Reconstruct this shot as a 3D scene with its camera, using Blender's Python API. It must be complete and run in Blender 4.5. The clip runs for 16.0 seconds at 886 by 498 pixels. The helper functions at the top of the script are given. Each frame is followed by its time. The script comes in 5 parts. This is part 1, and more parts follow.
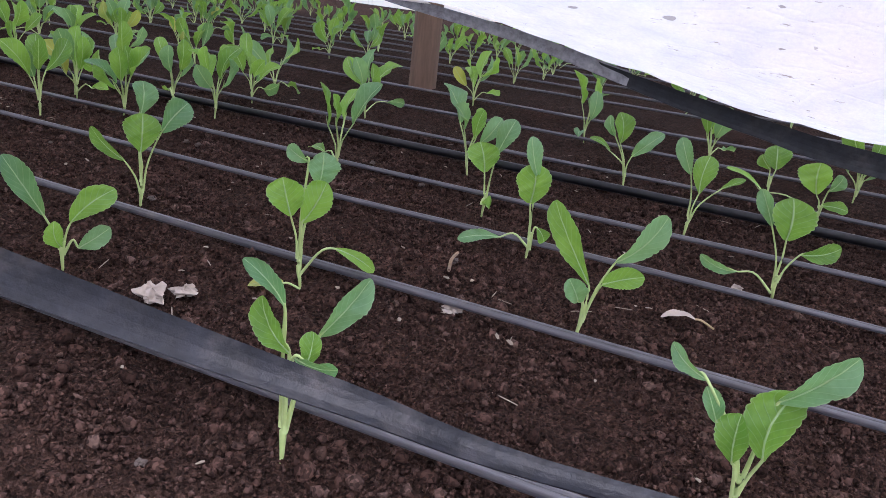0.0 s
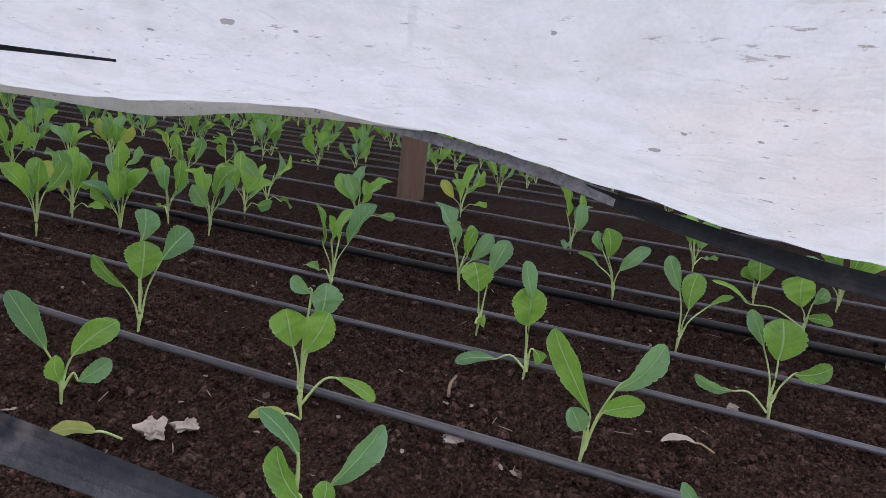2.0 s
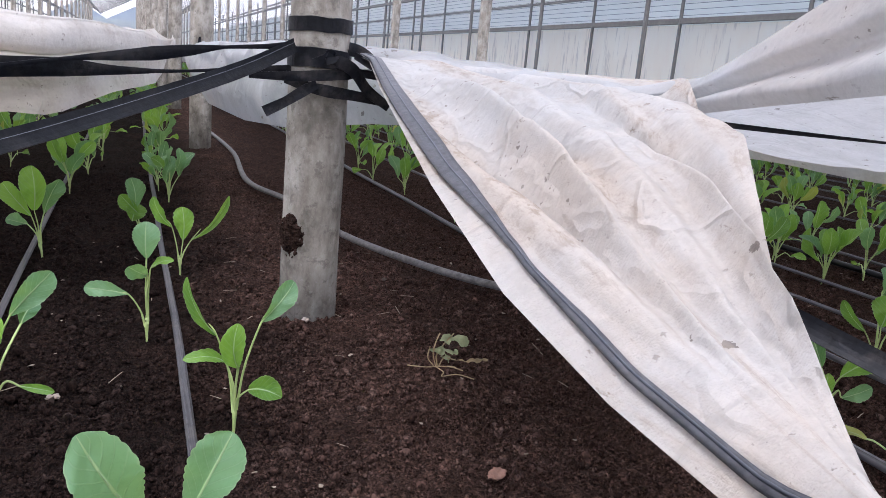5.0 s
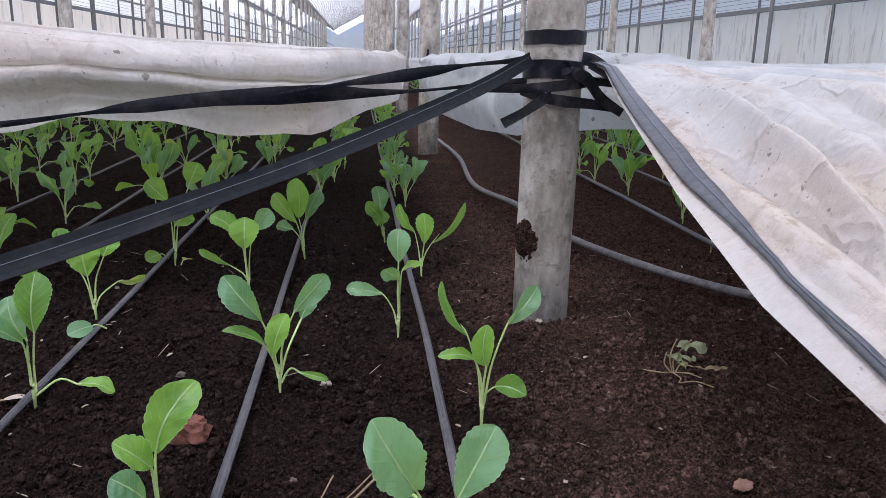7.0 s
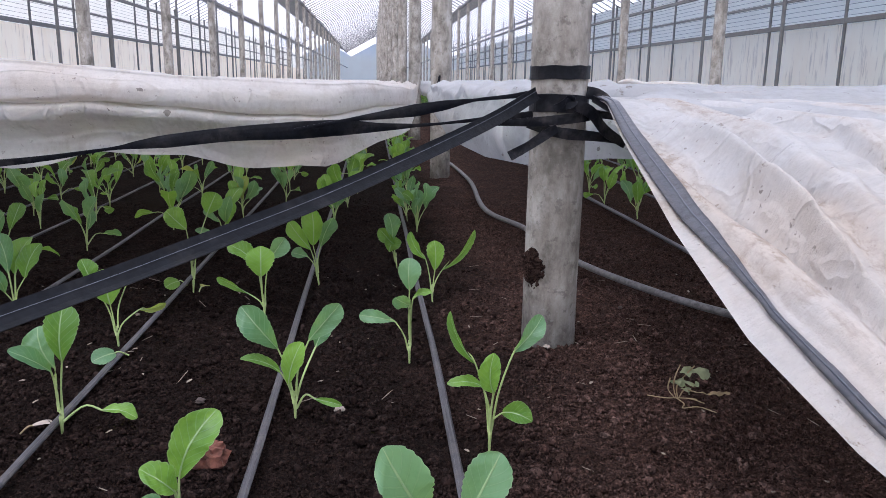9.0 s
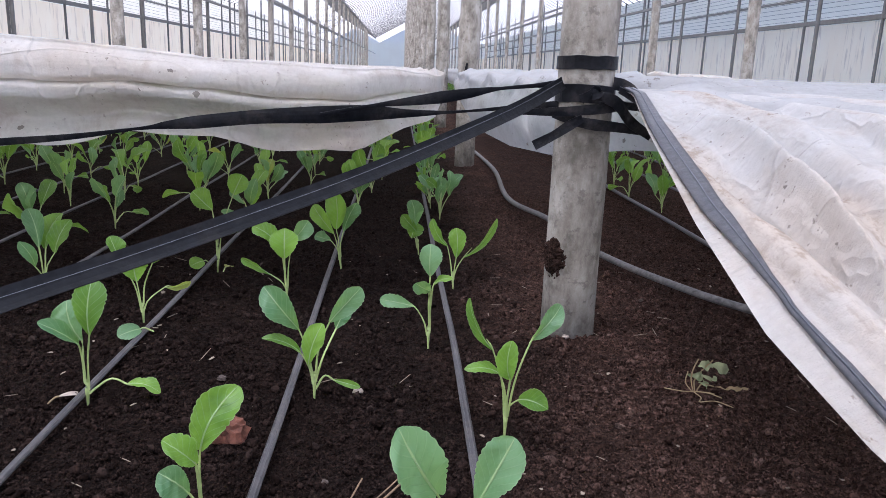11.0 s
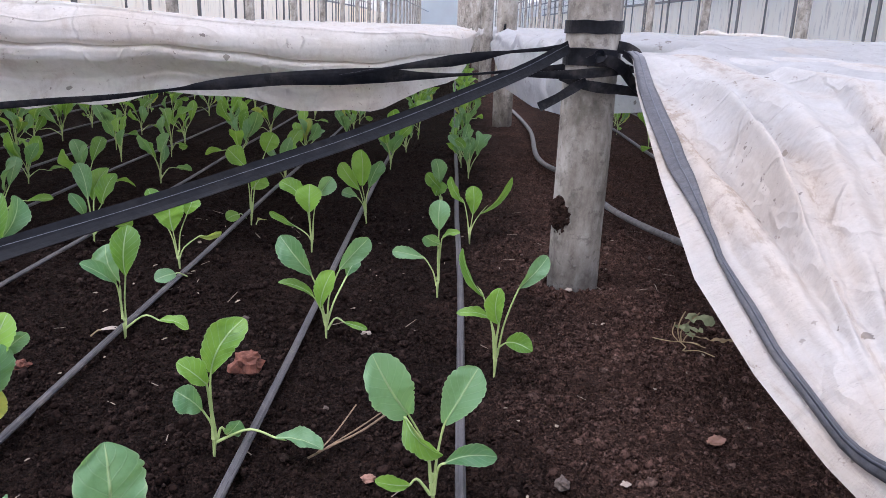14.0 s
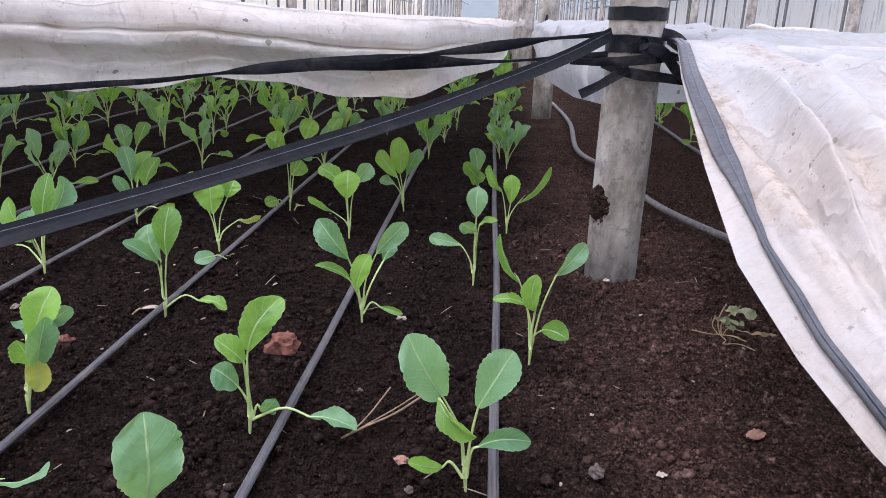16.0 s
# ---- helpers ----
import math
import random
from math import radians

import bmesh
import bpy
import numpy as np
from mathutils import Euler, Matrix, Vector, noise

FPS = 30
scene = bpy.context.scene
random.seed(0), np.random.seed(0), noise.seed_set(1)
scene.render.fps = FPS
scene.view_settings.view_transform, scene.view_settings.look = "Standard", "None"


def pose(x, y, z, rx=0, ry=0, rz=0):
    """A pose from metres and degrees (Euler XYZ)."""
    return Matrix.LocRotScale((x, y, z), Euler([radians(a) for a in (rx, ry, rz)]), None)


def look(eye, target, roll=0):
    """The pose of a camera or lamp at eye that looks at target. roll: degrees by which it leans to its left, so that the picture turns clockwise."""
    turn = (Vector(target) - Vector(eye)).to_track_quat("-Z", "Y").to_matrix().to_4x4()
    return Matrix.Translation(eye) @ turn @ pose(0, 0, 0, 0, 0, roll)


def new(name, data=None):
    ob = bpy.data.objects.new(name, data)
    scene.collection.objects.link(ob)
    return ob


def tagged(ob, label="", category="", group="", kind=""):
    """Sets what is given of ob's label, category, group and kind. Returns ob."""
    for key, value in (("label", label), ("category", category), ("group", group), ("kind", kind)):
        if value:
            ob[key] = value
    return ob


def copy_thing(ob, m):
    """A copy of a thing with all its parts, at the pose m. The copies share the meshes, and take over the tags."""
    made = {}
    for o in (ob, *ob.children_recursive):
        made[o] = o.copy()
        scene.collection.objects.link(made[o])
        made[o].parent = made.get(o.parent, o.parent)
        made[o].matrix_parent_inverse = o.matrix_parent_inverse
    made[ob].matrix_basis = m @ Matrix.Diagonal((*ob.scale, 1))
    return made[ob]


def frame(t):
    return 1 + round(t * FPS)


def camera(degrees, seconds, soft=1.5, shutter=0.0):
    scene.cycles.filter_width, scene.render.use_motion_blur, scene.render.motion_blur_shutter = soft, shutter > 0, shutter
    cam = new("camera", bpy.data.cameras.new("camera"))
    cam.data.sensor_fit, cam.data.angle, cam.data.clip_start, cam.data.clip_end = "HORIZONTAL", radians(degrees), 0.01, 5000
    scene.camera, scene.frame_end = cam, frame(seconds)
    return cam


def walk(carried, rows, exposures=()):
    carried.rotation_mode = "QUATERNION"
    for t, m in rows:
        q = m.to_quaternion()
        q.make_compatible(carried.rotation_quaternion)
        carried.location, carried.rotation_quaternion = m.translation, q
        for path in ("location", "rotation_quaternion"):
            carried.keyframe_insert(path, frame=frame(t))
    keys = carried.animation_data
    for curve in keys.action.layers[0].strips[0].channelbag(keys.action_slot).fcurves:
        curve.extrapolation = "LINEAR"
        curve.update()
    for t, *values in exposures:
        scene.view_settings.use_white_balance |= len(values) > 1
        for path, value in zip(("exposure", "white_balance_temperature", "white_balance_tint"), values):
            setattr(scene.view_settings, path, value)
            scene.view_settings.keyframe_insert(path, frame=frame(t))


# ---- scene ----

# ------------------------------------------------------------ camera and walk
cam = camera(61.1, 16.0, soft=0.8)
PATH = [
    (0.0, 0.0746, 0.1714, 0.3121, 70.15, -6.41, -65.32),
    (0.5, 0.0919, 0.1682, 0.3099, 70.59, -7.28, -68.83),
    (1.0, 0.0921, 0.1740, 0.3252, 73.15, -7.32, -69.11),
    (1.5, 0.0835, 0.1772, 0.3342, 75.82, -6.88, -68.90),
    (2.0, 0.0606, 0.1888, 0.3438, 77.79, -6.15, -66.79),
    (2.5, 0.0246, 0.1998, 0.3491, 78.71, -5.39, -61.67),
    (3.0, -0.0089, 0.2063, 0.3542, 78.52, -4.96, -56.39),
    (3.5, -0.0485, 0.2047, 0.3681, 78.09, -4.15, -52.05),
    (4.0, -0.0988, 0.1963, 0.3819, 77.72, -2.36, -47.21),
    (4.5, -0.1702, 0.1771, 0.3956, 77.65, -0.30, -35.90),
    (5.0, -0.2492, 0.1557, 0.3696, 76.94, -5.04, -21.91),
    (5.2, -0.2623, 0.1539, 0.3600, 76.97, -4.30, -18.01),
    (7.3, -0.2926, 0.1245, 0.3898, 75.95, -1.50, -5.84),
    (7.5, -0.2976, 0.1201, 0.3933, 76.08, -1.63, -5.69),
    (8.0, -0.3015, 0.1072, 0.4132, 76.93, 0.37, -5.83),
    (8.5, -0.2976, 0.0988, 0.4095, 77.13, 0.03, -5.50),
    (9.0, -0.2856, 0.0992, 0.4073, 77.38, -0.83, -5.25),
    (9.5, -0.2854, 0.0962, 0.3989, 77.27, -2.07, -4.85),
    (10.0, -0.2864, 0.0941, 0.4024, 76.76, -2.44, -4.05),
    (12.5, -0.2585, 0.0753, 0.4175, 76.17, -1.64, -2.31),
    (13.0, -0.2212, 0.0211, 0.4258, 75.33, -1.97, -1.60),
    (13.5, -0.2228, 0.0177, 0.4205, 73.52, -1.79, -0.26),
    (14.0, -0.2214, 0.0156, 0.4182, 73.34, -1.93, 0.80),
    (14.5, -0.2190, 0.0174, 0.4181, 73.33, -2.19, 1.77),
    (15.0, -0.2213, 0.0159, 0.4160, 73.33, -1.99, 2.47),
    (15.5, -0.2231, 0.0172, 0.4124, 73.10, -1.91, 3.09),
    (16.0, -0.2222, 0.0161, 0.4068, 72.77, -2.22, 3.76),
]
walk(cam, [(t, pose(x, y, z, rx, ry, rz)) for t, x, y, z, rx, ry, rz in PATH], [(0.0, 1.92, 5720, 23), (0.6, 1.74, 5780, 20), (1.5, 1.5, 5840, 18), (3.5, 1.42, 5880, 18), (5.0, 1.25, 5900, 18), (8.0, 1.06, 5730, 19), (9.0, 1.05, 5750, 19), (10.0, 1.16, 5780, 19), (13.0, 1.18, 5790, 20), (16.0, 1.38, 5800, 22)])

# ------------------------------------------------------------ world and sun
world = bpy.data.worlds.new("overcast_sky")
scene.world = world
world.use_nodes = True
wn = world.node_tree
sky = wn.nodes.new("ShaderNodeTexSky")
sky.sky_type = "NISHITA"
sky.sun_disc = False
sky.sun_elevation, sky.sun_rotation = radians(71), radians(225)
sky.dust_density, sky.air_density, sky.ozone_density = 2.5, 1.0, 1.0
wn.nodes["Background"].inputs["Strength"].default_value = 0.15
wn.links.new(sky.outputs[0], wn.nodes["Background"].inputs["Color"])
sun = new("sun", bpy.data.lights.new("sun", "SUN"))
sun.data.energy, sun.data.angle, sun.data.color = 1.15, radians(26), (1.0, 0.98, 0.95)
sun.matrix_world = look((-1.9, -1.9, 8.0), (0, 0, 0))


# ------------------------------------------------------------ materials
def material(name):
    m = bpy.data.materials.new(name)
    m.use_nodes = True
    return m, m.node_tree, m.node_tree.nodes["Principled BSDF"]


def node(nt, kind, **inputs):
    n = nt.nodes.new(kind)
    for k, v in inputs.items():
        n.inputs[k.replace("_", " ")].default_value = v
    return n


def coords(nt, scale=(1, 1, 1), source="Object"):
    tc = nt.nodes.new("ShaderNodeTexCoord")
    mp = nt.nodes.new("ShaderNodeMapping")
    mp.inputs["Scale"].default_value = scale
    nt.links.new(tc.outputs[source], mp.inputs["Vector"])
    return mp.outputs[0]


def ramp(nt, fac, stops):
    r = nt.nodes.new("ShaderNodeValToRGB")
    while len(r.color_ramp.elements) < len(stops):
        r.color_ramp.elements.new(0.5)
    for e, (p, c) in zip(r.color_ramp.elements, stops):
        e.position, e.color = p, (*c, 1)
    nt.links.new(fac, r.inputs[0])
    return r.outputs[0]


def noise_tex(nt, vec, scale, detail=4, rough=0.6):
    n = node(nt, "ShaderNodeTexNoise", Scale=scale, Detail=detail, Roughness=rough)
    nt.links.new(vec, n.inputs["Vector"])
    return n.outputs["Fac"]


def mix(nt, fac, a, b, kind="MIX"):
    n = nt.nodes.new("ShaderNodeMix")
    n.data_type, n.blend_type = "RGBA", kind
    for sock, v in ((n.inputs[0], fac), (n.inputs[6], a), (n.inputs[7], b)):
        if isinstance(v, (int, float)):
            sock.default_value = v
        elif isinstance(v, tuple):
            sock.default_value = (*v, 1)
        else:
            nt.links.new(v, sock)
    return n.outputs[2]


def bump(nt, bsdf, fac, strength=0.5, distance=0.002):
    b = node(nt, "ShaderNodeBump", Strength=strength, Distance=distance)
    nt.links.new(fac, b.inputs["Height"])
    nt.links.new(b.outputs[0], bsdf.inputs["Normal"])
    return b


def math_node(nt, op, a, b=0.5):
    n = nt.nodes.new("ShaderNodeMath")
    n.operation = op
    for sock, v in ((n.inputs[0], a), (n.inputs[1], b)):
        if isinstance(v, (int, float)):
            sock.default_value = v
        else:
            nt.links.new(v, sock)
    return n.outputs[0]


def voronoi_tex(nt, vec, scale, out="Distance"):
    n = node(nt, "ShaderNodeTexVoronoi", Scale=scale)
    nt.links.new(vec, n.inputs["Vector"])
    return n.outputs[out]


def damp_and_light(nt):
    """The watered bed is damp and dark, the path by the post drier, the far bed redder; the borders are ragged. The
    factors also paint in how brightly each bed is lit.
    """
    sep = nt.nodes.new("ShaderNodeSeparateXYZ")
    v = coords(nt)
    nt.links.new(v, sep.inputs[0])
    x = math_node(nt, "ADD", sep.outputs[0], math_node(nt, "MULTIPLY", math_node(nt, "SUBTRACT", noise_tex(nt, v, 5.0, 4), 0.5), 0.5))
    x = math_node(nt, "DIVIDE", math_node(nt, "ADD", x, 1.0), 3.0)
    # left bed darkened, path and far bed lightened, partly in place of real light
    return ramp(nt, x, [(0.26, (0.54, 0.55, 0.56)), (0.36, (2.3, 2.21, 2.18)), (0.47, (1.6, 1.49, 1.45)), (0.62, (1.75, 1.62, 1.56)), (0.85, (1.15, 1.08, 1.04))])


def grains(nt):
    """Single grains of soil, two to three millimetres wide, paler and darker."""
    cell = nt.nodes.new("ShaderNodeSeparateColor")
    nt.links.new(voronoi_tex(nt, coords(nt), 400.0, "Color"), cell.inputs[0])
    return ramp(nt, cell.outputs[0], [(0.0, (0.36, 0.36, 0.36)), (0.55, (1.0, 1.0, 1.0)), (1.0, (1.5, 1.49, 1.47))])


def soil_material():
    m, nt, b = material("moist_soil")
    v = coords(nt)
    warp = nt.nodes.new("ShaderNodeVectorMath")
    warp.operation = "MULTIPLY_ADD"
    wn_ = node(nt, "ShaderNodeTexNoise", Scale=90.0, Detail=3.0)
    nt.links.new(v, wn_.inputs["Vector"])
    nt.links.new(wn_.outputs["Color"], warp.inputs[0])
    warp.inputs[1].default_value = (0.008, 0.008, 0.008)
    nt.links.new(v, warp.inputs[2])
    w = warp.outputs[0]
    big, mid, fine = noise_tex(nt, v, 3.0), noise_tex(nt, v, 60.0, 6, 0.75), noise_tex(nt, v, 330.0, 4, 0.7)
    c1, c2, c3 = voronoi_tex(nt, w, 130.0), voronoi_tex(nt, w, 310.0), voronoi_tex(nt, v, 400.0)
    cell = nt.nodes.new("ShaderNodeSeparateColor")
    nt.links.new(voronoi_tex(nt, w, 190.0, "Color"), cell.inputs[0])
    # dark ground with near-black low spots paints in the shade between crumbs
    c = ramp(nt, mid, [(0.34, (0.0028, 0.0016, 0.0012)), (0.5, (0.015, 0.0085, 0.0066)), (0.68, (0.058, 0.035, 0.028))])
    damp = ramp(nt, big, [(0.36, (1, 1, 1)), (0.52, (0, 0, 0))])
    dry = ramp(nt, noise_tex(nt, v, 5.5, 5, 0.6), [(0.5, (0, 0, 0)), (0.66, (1, 1, 1))])
    c = mix(nt, math_node(nt, "MULTIPLY", dry, 0.35), c, (0.062, 0.032, 0.0225))
    c = mix(nt, math_node(nt, "MULTIPLY", damp, 0.4), c, (0.011, 0.006, 0.0045))
    c = mix(nt, math_node(nt, "MULTIPLY", ramp(nt, cell.outputs[0], [(0.72, (0, 0, 0)), (1.0, (1, 1, 1))]), 0.5), c, (0.09, 0.055, 0.043))
    c = mix(nt, math_node(nt, "MULTIPLY", ramp(nt, cell.outputs[1], [(0.65, (0, 0, 0)), (1.0, (1, 1, 1))]), 0.7), c, (0.006, 0.0036, 0.0028))
    isl = nt.nodes.new("ShaderNodeNewGeometry").outputs["Random Per Island"]
    c = mix(nt, math_node(nt, "MULTIPLY", ramp(nt, isl, [(0.35, (0, 0, 0)), (1.0, (1, 1, 1))]), 0.5), c, (0.10, 0.062, 0.048))
    specks = ramp(nt, noise_tex(nt, v, 420.0, 2, 0.5), [(0.71, (0, 0, 0)), (0.76, (1, 1, 1))])
    c = mix(nt, math_node(nt, "MULTIPLY", specks, 0.3), c, (0.15, 0.115, 0.095))
    c = mix(nt, 1.0, c, damp_and_light(nt), "MULTIPLY")
    c = mix(nt, 1.0, c, grains(nt), "MULTIPLY")
    nt.links.new(c, b.inputs["Base Color"])
    b.inputs["Roughness"].default_value = 0.95
    b.inputs["Specular IOR Level"].default_value = 0.06
    lumps = math_node(nt, "ADD", math_node(nt, "MULTIPLY", c1, -0.7), math_node(nt, "MULTIPLY", c2, -0.35))
    h = math_node(nt, "ADD", lumps, math_node(nt, "ADD", math_node(nt, "MULTIPLY", mid, 0.9), math_node(nt, "SUBTRACT", math_node(nt, "MULTIPLY", fine, 0.4), math_node(nt, "MULTIPLY", c3, 0.5))))
    bump(nt, b, h, 1.0, 0.012)
    return m


def crumb_material():
    m, nt, b = material("soil_crumb")
    v = coords(nt)
    isl = nt.nodes.new("ShaderNodeNewGeometry").outputs["Random Per Island"]
    c = ramp(nt, isl, [(0.0, (0.011, 0.0068, 0.0056)), (0.5, (0.046, 0.0275, 0.0223)), (0.95, (0.062, 0.041, 0.034)), (1.0, (0.078, 0.055, 0.046))])
    c = mix(nt, math_node(nt, "MULTIPLY", noise_tex(nt, v, 4.0, 3), 0.6), c, (0.022, 0.012, 0.0092))
    f = noise_tex(nt, v, 500.0, 3, 0.6)
    c = mix(nt, 1.0, c, damp_and_light(nt), "MULTIPLY")
    c = mix(nt, 1.0, c, grains(nt), "MULTIPLY")
    nt.links.new(c, b.inputs["Base Color"])
    b.inputs["Roughness"].default_value = 0.95
    b.inputs["Specular IOR Level"].default_value = 0.06
    bump(nt, b, f, 0.5, 0.002)
    return m


def fleece_material(name="white_fleece", dirt=0.0, along=False, pores=0.0):
    """Thin non-woven cloth: it scatters most of the light, and lets a share straight through its pores."""
    m, nt, b = material(name)
    v = coords(nt)
    big, mid, fine = noise_tex(nt, v, 2.2, 5), noise_tex(nt, v, 16.0, 5), noise_tex(nt, v, 700.0, 3)
    k = 0.70 if along else 0.73 + 0.23 * dirt
    c = ramp(nt, mid, [(0.3, (0.70 * k, 0.70 * k, 0.695 * k)), (0.6, (0.82 * k, 0.825 * k, 0.83 * k))])
    stain = ramp(nt, big, [(0.53 - 0.03 * dirt, (0, 0, 0)), (0.70 - 0.03 * dirt, (1, 1, 1))])
    c = mix(nt, math_node(nt, "MULTIPLY", stain, 0.5), c, (0.64, 0.55, 0.46))
    flecks = ramp(nt, noise_tex(nt, coords(nt, (30, 12, 30)), 1.7, 5, 0.7), [(0.64, (0, 0, 0)), (0.69, (1, 1, 1))])
    thin = ramp(nt, noise_tex(nt, v, 3.1, 4), [(0.38, (0.6, 0.6, 0.6)), (0.52, (1, 1, 1))])
    c = mix(nt, math_node(nt, "MULTIPLY", math_node(nt, "MULTIPLY", flecks, thin), 0.75), c, (0.20, 0.155, 0.125))
    specks = ramp(nt, noise_tex(nt, v, 75.0 + 45.0 * dirt, 3, 0.6), [(0.665 - 0.015 * dirt, (0, 0, 0)), (0.71 - 0.015 * dirt, (1, 1, 1))])
    where = ramp(nt, noise_tex(nt, v, 4.5, 3), [(0.45, (0, 0, 0)), (0.6, (1, 1, 1))])
    c = mix(nt, math_node(nt, "MULTIPLY", math_node(nt, "MULTIPLY", specks, where), 0.75), c, (0.20, 0.17, 0.15))
    cells = node(nt, "ShaderNodeTexVoronoi", Scale=25.0)
    nt.links.new(coords(nt, (1.0, 0.8, 1.0)), cells.inputs["Vector"])
    pick = nt.nodes.new("ShaderNodeSeparateColor")
    nt.links.new(cells.outputs["Color"], pick.inputs[0])
    near = math_node(nt, "ADD", cells.outputs["Distance"], math_node(nt, "MULTIPLY", math_node(nt, "SUBTRACT", noise_tex(nt, v, 160.0, 3), 0.5), 0.22))
    fleck = math_node(nt, "LESS_THAN", near, math_node(nt, "MULTIPLY", math_node(nt, "POWER", pick.outputs[0], 2.8), 0.17))
    c = mix(nt, math_node(nt, "MULTIPLY", fleck, 0.7), c, (0.13, 0.105, 0.09))
    fuzz = ramp(nt, noise_tex(nt, coords(nt, (1, 1.3, 1)), 150.0, 4, 0.7), [(0.35, (0.93, 0.93, 0.93)), (0.6, (1, 1, 1))])
    c = mix(nt, 1.0, c, fuzz, "MULTIPLY")
    if dirt:
        smear = ramp(nt, noise_tex(nt, coords(nt, (16, 7, 10)), 1.5, 7, 0.72), [(0.54, (0, 0, 0)), (0.68, (1, 1, 1))])
        c = mix(nt, math_node(nt, "MULTIPLY", smear, 0.38 * dirt), c, (0.42, 0.35, 0.29))
    if along:
        band = ramp(nt, noise_tex(nt, coords(nt, (7.0, 1.3, 1), "UV"), 1.0, 3, 0.5), [(0.50, (0, 0, 0)), (0.66, (1, 1, 1))])
        rub = ramp(nt, noise_tex(nt, coords(nt, (26, 34, 1), "UV"), 1.0, 6, 0.75), [(0.47, (0, 0, 0)), (0.60, (1, 1, 1))])
        c = mix(nt, math_node(nt, "MULTIPLY", band, 0.4), c, (0.58, 0.48, 0.38))
        c = mix(nt, math_node(nt, "MULTIPLY", math_node(nt, "MULTIPLY", band, rub), 0.8), c, (0.30, 0.235, 0.18))
    c = mix(nt, min(1.0, dirt), c, (1.0, 0.97, 0.935) if along else (1.0, 0.95, 0.89), "MULTIPLY")
    nt.links.new(c, b.inputs["Base Color"])
    b.inputs["Roughness"].default_value = 0.85
    b.inputs["Specular IOR Level"].default_value = 0.2
    crease = noise_tex(nt, coords(nt, (5, 14, 9)), 1.3, 6, 0.6)
    ridge = math_node(nt, "ABSOLUTE", math_node(nt, "SUBTRACT", noise_tex(nt, coords(nt, (1.0, 3.2, 2.0)), 1.6, 3, 0.5), 0.5))
    line = ramp(nt, ridge, [(0.0, (1, 1, 1)), (0.012, (0, 0, 0))])
    ridge2 = math_node(nt, "ABSOLUTE", math_node(nt, "SUBTRACT", noise_tex(nt, coords(nt, (4.5, 2.0, 3.0)), 1.7, 4, 0.55), 0.5))
    line2 = ramp(nt, ridge2, [(0.0, (1, 1, 1)), (0.03, (0, 0, 0))])
    h = math_node(nt, "ADD", math_node(nt, "ADD", math_node(nt, "MULTIPLY", crease, 1.2), math_node(nt, "MULTIPLY", math_node(nt, "ADD", line, line2), 0.24)), math_node(nt, "MULTIPLY", fine, 0.08))
    bp = bump(nt, b, h, 0.3 + 0.25 * dirt, 0.02)
    tr = nt.nodes.new("ShaderNodeBsdfTranslucent")
    nt.links.new(c, tr.inputs["Color"])
    nt.links.new(bp.outputs[0], tr.inputs["Normal"])
    ms = node(nt, "ShaderNodeMixShader", Fac=0.30 if along else 0.46 - 0.04 * dirt)
    nt.links.new(b.outputs[0], ms.inputs[1])
    nt.links.new(tr.outputs[0], ms.inputs[2])
    clear = nt.nodes.new("ShaderNodeBsdfTransparent")
    cloth = node(nt, "ShaderNodeMixShader", Fac=pores)
    nt.links.new(ms.outputs[0], cloth.inputs[1])
    nt.links.new(clear.outputs[0], cloth.inputs[2])
    nt.links.new(cloth.outputs[0], nt.nodes["Material Output"].inputs["Surface"])
    return m


def concrete_material():
    m, nt, b = material("weathered_concrete")
    v = coords(nt)
    streak = noise_tex(nt, coords(nt, (13, 13, 6)), 1.5, 7, 0.68)
    fine = noise_tex(nt, v, 180.0, 4)
    c = ramp(nt, streak, [(0.33, (0.14, 0.122, 0.10)), (0.5, (0.33, 0.30, 0.255)), (0.66, (0.50, 0.47, 0.42))])
    spots = ramp(nt, noise_tex(nt, v, 60.0, 5, 0.7), [(0.36, (1, 1, 1)), (0.45, (0, 0, 0))])
    c = mix(nt, math_node(nt, "MULTIPLY", spots, 0.6), c, (0.13, 0.115, 0.10))
    blot = ramp(nt, noise_tex(nt, v, 17.0, 5, 0.65), [(0.52, (0, 0, 0)), (0.66, (1, 1, 1))])
    c = mix(nt, math_node(nt, "MULTIPLY", blot, 0.6), c, (0.115, 0.103, 0.08))
    pale = ramp(nt, noise_tex(nt, v, 95.0, 4, 0.7), [(0.60, (0, 0, 0)), (0.68, (1, 1, 1))])
    c = mix(nt, math_node(nt, "MULTIPLY", pale, 0.4), c, (0.45, 0.43, 0.40))
    nt.links.new(c, b.inputs["Base Color"])
    b.inputs["Roughness"].default_value = 0.9
    bump(nt, b, math_node(nt, "ADD", streak, math_node(nt, "MULTIPLY", fine, 0.6)), 0.6, 0.003)
    return m


def plain_material(name, color, rough=0.6, dark=0.7, scale=30.0, bumpiness=0.3, stretch=(1, 1, 1), metal=0.0, dist=0.002):
    m, nt, b = material(name)
    f = noise_tex(nt, coords(nt, stretch), scale, 5, 0.65)
    big = noise_tex(nt, coords(nt, stretch), scale * 0.12, 3)
    c = ramp(nt, f, [(0.3, tuple(v * dark for v in color)), (0.7, color)])
    c = mix(nt, math_node(nt, "MULTIPLY", big, 0.4), c, tuple(v * dark for v in color))
    nt.links.new(c, b.inputs["Base Color"])
    b.inputs["Roughness"].default_value, b.inputs["Metallic"].default_value = rough, metal
    bump(nt, b, f, bumpiness, dist)
    return m


